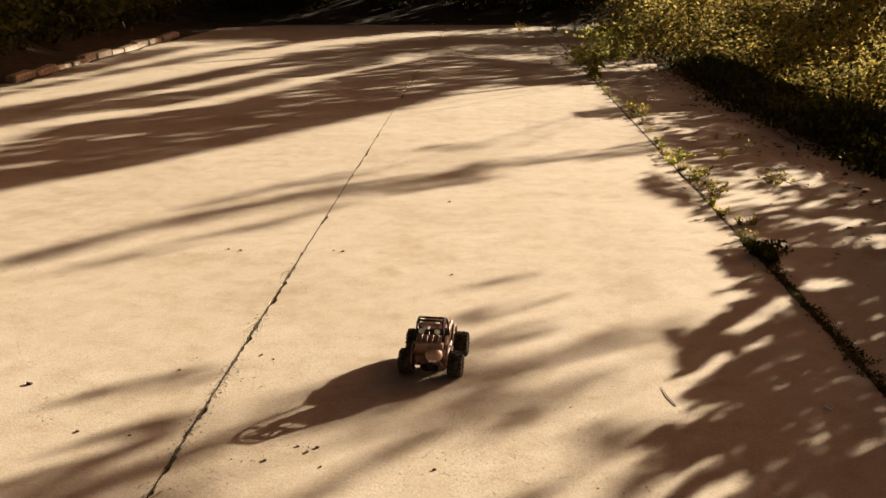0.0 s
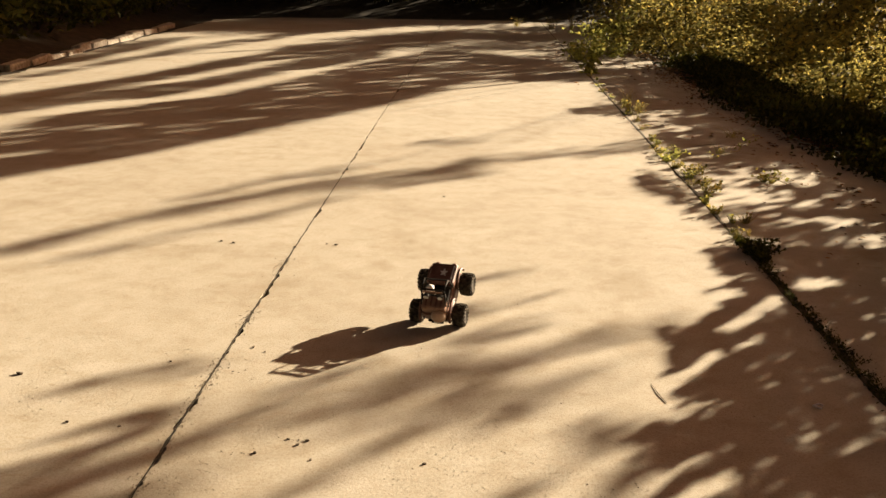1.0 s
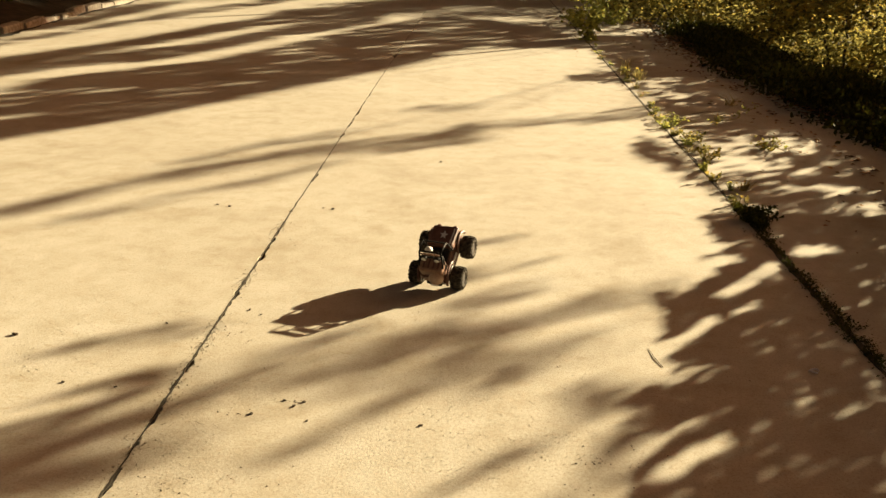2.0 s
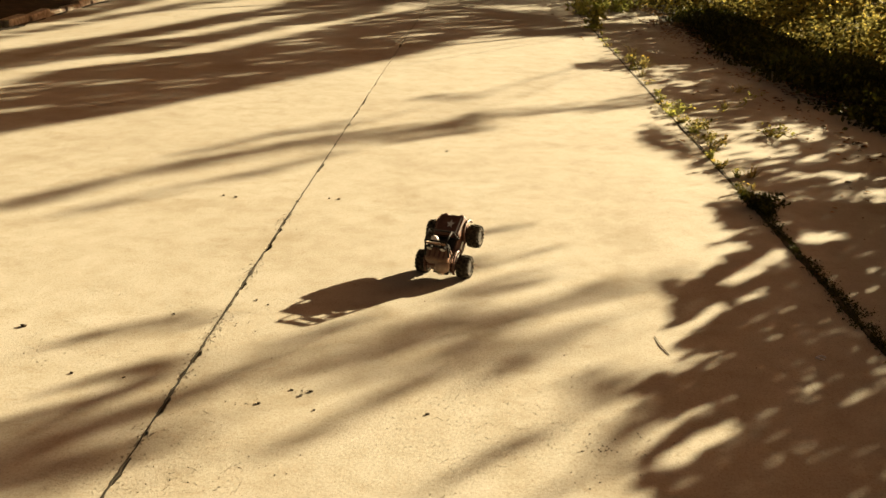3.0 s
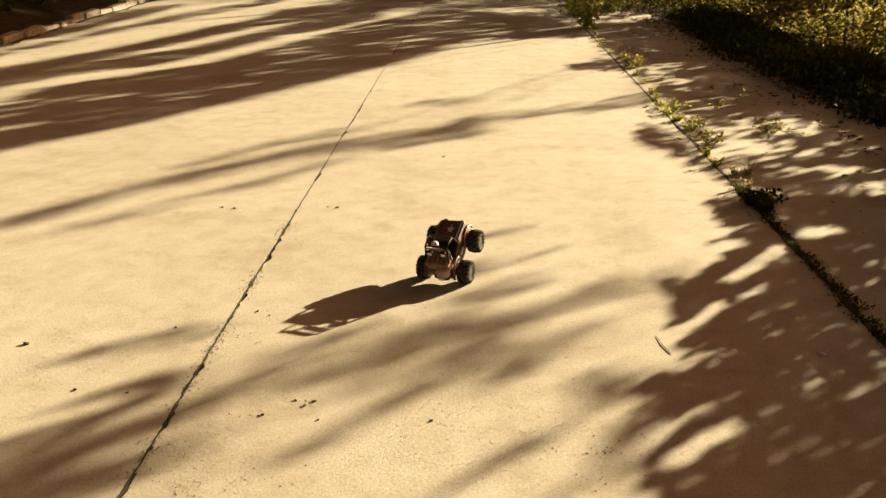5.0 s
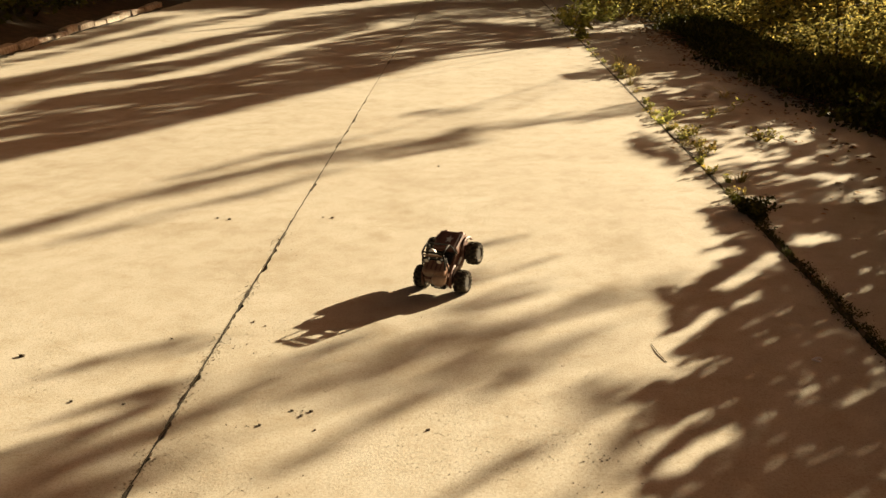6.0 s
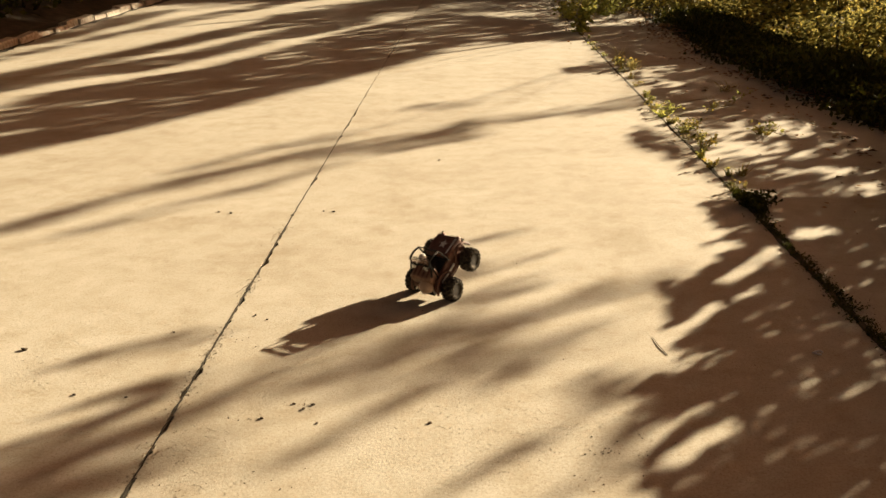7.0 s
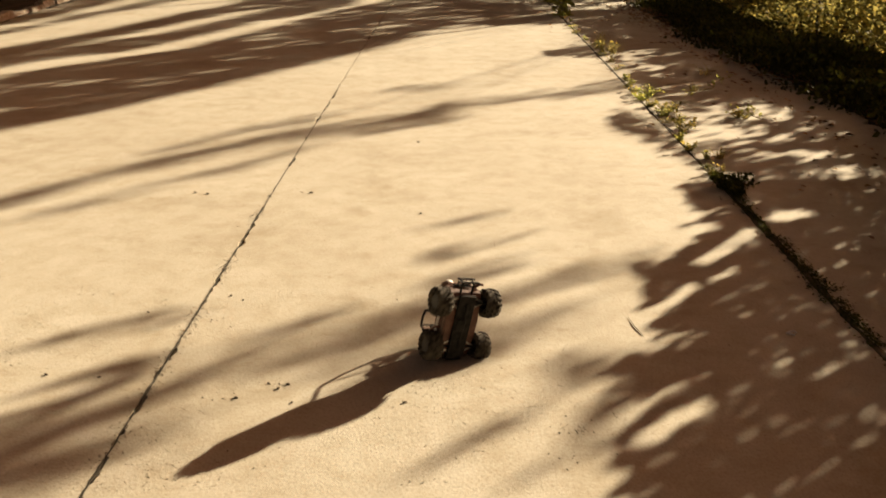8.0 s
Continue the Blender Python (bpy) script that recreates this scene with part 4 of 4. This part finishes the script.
        part("cage_bar", bm, M_BLACK, car, smooth=True)
    bm = bmesh.new()
    add_box(bm, pose(0, -0.006, 0.180, 8, 0, 0), 0.082, 0.005, 0.011, 0.002, 1)
    part("lamp_panel", bm, M_PINK, car, "pale panel across the top of the cage")
    for x in (-0.028, 0.028):
        bm = bmesh.new()
        add_lathe(bm, [(-0.022, 0.002), (-0.021, 0.010), (-0.018, 0.014), (-0.006, 0.014), (-0.003, 0.006)], 16, "y")
        lampp = part("lamp", bm, M_BLACK, car)
        lampp.location = (x * 1.16, 0.0, 0.212)
        bm = bmesh.new()
        add_lathe(bm, [(-0.0245, 0.001), (-0.024, 0.008), (-0.0215, 0.0125)], 16, "y")
        part("lens", bm, M_WHITE, lampp, "white round lens")
    # seats, engine deck, tail tank
    for x in (-0.024, 0.024):
        bm = bmesh.new()
        add_box(bm, pose(x, 0.018, 0.125, -12, 0, 0), 0.034, 0.012, 0.046, 0.005, 2)
        add_box(bm, pose(x, 0.040, 0.110, 6, 0, 0), 0.034, 0.036, 0.010, 0.004, 2)
        part("seat", bm, M_BLACK, car)
    bm = bmesh.new()
    add_box(bm, pose(0, -0.020, 0.122, 6, 0, 0), 0.100, 0.066, 0.038, 0.011, 3)
    part("engine_deck", bm, M_PINK, car, "faded red ribbed engine deck")
    for k in range(4):
        bm = bmesh.new()
        add_box(bm, pose(-0.030 + 0.020 * k, -0.020, 0.142, 6, 0, 0), 0.007, 0.046, 0.004, 0.001, 1)
        part("rib", bm, M_RED, car)
    bm = bmesh.new()
    bmesh.ops.create_uvsphere(bm, u_segments=24, v_segments=14, radius=1.0, matrix=pose(0.024, -0.062, 0.126, 24, 0, 0) @ Matrix.Diagonal((0.036, 0.031, 0.030, 1)))
    part("tail_tank", bm, M_TAIL, car, "rounded red tail cover, its sunlit look put into the colour", True)
    bm = bmesh.new()
    add_box(bm, pose(0.022, -0.0925, 0.114, 8, 0, 0), 0.032, 0.003, 0.010, 0.001, 1)
    part("plate", bm, M_WHITE, car, "small pale plate")
    for x in (-0.040, 0.040):
        bm = bmesh.new()
        add_lathe(bm, [(0.196, 0.006), (0.202, 0.013), (0.222, 0.0155), (0.228, 0.013)], 16, "y")
        for v in bm.verts:
            v.co += Vector((x, 0, 0.130))
        pod = part("headlight", bm, M_RED, car, smooth=True)
        bm = bmesh.new()
        add_lathe(bm, [(0.2285, 0.0125), (0.231, 0.008), (0.2325, 0.001)], 16, "y")
        for v in bm.verts:
            v.co += Vector((x, 0, 0.130))
        part("lens", bm, M_WHITE, pod, "pale round lens")
    bm = bmesh.new()
    add_box(bm, pose(0, 0.224, 0.098, 8, 0, 0), 0.070, 0.004, 0.034, 0.001, 1)
    for k in range(5):
        add_box(bm, pose(-0.026 + 0.013 * k, 0.227, 0.098, 8, 0, 0), 0.004, 0.004, 0.030)
    part("grille", bm, M_BLACK, car)
    for s in (-1, 1):
        for y in (0.0, BASE):
            arm = bmesh.new()
            add_tube(arm, [(s * 0.030, y - 0.022, 0.050), (s * 0.078, y, R)], 0.0045, 6)
            add_tube(arm, [(s * 0.030, y + 0.022, 0.050), (s * 0.078, y, R)], 0.0045, 6)
            part("suspension_arm", arm, M_STEEL, car)
    # seated doll, plain
    bm = bmesh.new()
    bmesh.ops.create_uvsphere(bm, u_segments=18, v_segments=12, radius=0.019, matrix=pose(-0.028, 0.040, 0.196))
    add_box(bm, pose(-0.028, 0.038, 0.155, -8, 0, 0), 0.036, 0.024, 0.055, 0.009, 2)
    part("doll", bm, M_WHITE, car, "plain white-helmeted doll in the seat", True)
    # underneath: axles, shocks, bumpers
    for y in (0.0, BASE):
        bm = bmesh.new()
        add_tube(bm, [(-TRACK / 2, y, R), (TRACK / 2, y, R)], 0.0065, 8)
        add_box(bm, pose(0.0, y, R), 0.034, 0.030, 0.030, 0.008, 2)
        part("axle", bm, M_BLACK, car)
        for s in (-1, 1):
            bm = bmesh.new()
            d = 0.02 if y == 0 else -0.02
            add_tube(bm, [(s * 0.062, y, R + 0.004), (s * 0.050, y + d, 0.102)], 0.007, 10)
            for k in range(6):
                t = 0.2 + 0.11 * k
                c = Vector((s * 0.062, y, R + 0.004)).lerp(Vector((s * 0.050, y + d, 0.102)), t)
                bmesh.ops.create_cone(bm, cap_ends=True, segments=10, radius1=0.0095, radius2=0.0095, depth=0.003, matrix=Matrix.Translation(c))
            part("shock_absorber", bm, M_STEEL, car)
    bm = bmesh.new()
    add_tube(bm, [(-0.045, 0.250, 0.060), (0.045, 0.250, 0.060)], 0.005, 8)
    add_tube(bm, [(-0.036, 0.256, 0.082), (0.036, 0.256, 0.082)], 0.004, 8)
    for x in (-0.024, 0.024):
        add_tube(bm, [(x, 0.205, 0.062), (x, 0.246, 0.060), (x, 0.257, 0.084)], 0.004, 8)
    part("front_bumper", bm, M_BLACK, car)
    bm = bmesh.new()
    add_tube(bm, [(-0.040, -0.030, 0.066), (-0.034, -0.052, 0.062), (0.034, -0.052, 0.062), (0.040, -0.030, 0.066)], 0.006, 8)
    part("rear_bumper", bm, M_BLACK, car)
    bm = bmesh.new()
    add_box(bm, pose(0.002, -0.030, 0.062, -14, 0, 0), 0.066, 0.040, 0.052, 0.010, 2)
    add_box(bm, pose(0.002, -0.050, 0.070, -14, 0, 0), 0.030, 0.012, 0.030, 0.004, 1)
    part("gearbox", bm, M_BLACK, car)
    for s in (-1, 1):
        bm = bmesh.new()
        add_tube(bm, [(s * 0.040, -0.045, 0.098), (s * 0.052, -0.060, 0.084), (s * 0.060, -0.052, 0.070)], 0.004, 6)
        part("stay", bm, M_STEEL, car)
    bm = bmesh.new()
    add_box(bm, pose(0, 0.085, 0.043), 0.070, 0.24, 0.014, 0.005, 2)
    add_tube(bm, [(0.0, 0.0, 0.034), (0.0, BASE, 0.034)], 0.006, 8)
    add_box(bm, pose(0.012, 0.09, 0.036), 0.040, 0.050, 0.018, 0.004, 1)
    part("chassis", bm, M_BLACK, car)
    for ob in car.children:
        if ob.name.split(".")[0] in ("body", "bonnet", "side_stripe", "fender", "windscreen_frame", "dashboard", "cockpit_tub", "cage_bar", "lamp_panel", "seat", "engine_deck", "rib"):
            raise_body(ob)
            for sub in ob.children:
                raise_body(sub)
    wheels = [make_wheel(car, s * TRACK / 2, y) for y in (0.0, BASE) for s in (-1, 1)]
    return car, wheels


car, car_wheels = make_car()


# ---- what moves ----
def stance(x, y, yaw, pitch, lean=0.0, lift=0.0):
    """The truck with its rear axle over (x, y), nose raised by pitch about that axle, leaning to its right by lean."""
    return pose(x, y, R + lift, 0, 0, yaw) @ pose(0, 0, 0, 0, lean, 0) @ pose(0, 0, 0, pitch, 0, 0) @ pose(0, 0, -R)


def motions():
    walk(car, [
        (0.0, stance(-0.050, 3.55, -9, 6)),
        (0.2, stance(-0.042, 3.65, -9, 7)),
        (0.5, stance(-0.014, 3.89, -10, 22)),
        (1.0, stance(0.017, 4.06, -15, 37)),
        (1.5, stance(0.025, 4.08, -18, 38)),
        (3.0, stance(0.029, 4.09, -21, 38)),
        (5.0, stance(0.035, 4.09, -22, 38)),
        (6.3, stance(0.042, 4.09, -28, 31)),
        (6.5, stance(0.042, 4.09, -30, 27)),
        (6.6, stance(0.020, 4.02, -30, 16)),
        (6.7, stance(-0.010, 3.95, -29, 2)),
        (6.8, stance(-0.015, 3.93, -29, 0)),
        (6.9, stance(-0.012, 3.90, -31, 2)),
        (7.0, stance(-0.006, 3.94, -36, 35, 1)),
        (7.1, stance(0.01, 3.92, -38, 53, 4, 0.01)),
        (7.3, stance(0.03, 3.95, -32, 68, 27, 0.012)),
        (7.5, stance(0.012, 3.88, -10, 99, 37, 0.02)),
        (7.6, stance(0.01, 3.80, -2, 127, 36, 0.036)),
        (7.7, stance(0.07, 3.62, -70, 109, -8, 0.05)),
        (7.8, stance(0.134, 3.37, -150, 149, -38, 0.035)),
        (7.9, stance(0.147, 3.23, -147, 117, -31, 0.005)),
        (8.0, stance(0.158, 3.095, -155, 89, -14, 0.004)),
    ])

    # the rear wheels drive, the front ones roll only while they touch the ground
    for k, wheel in enumerate(car_wheels):
        x, y = (-TRACK / 2, TRACK / 2)[k % 2], (0.0, BASE)[k // 2]
        turned, rows = 0.0, []
        for i in range(81):
            t = i / 10
            rows.append((t, pose(x, y, R, turned)))
            if k < 2:
                turned -= 50 if t < 1.0 else 0 if t < 6.3 else 62
            else:
                turned -= 45 if t < 0.3 else 20 if t < 0.8 else 0 if t < 6.6 else 12
        walk(wheel, rows)


motions()
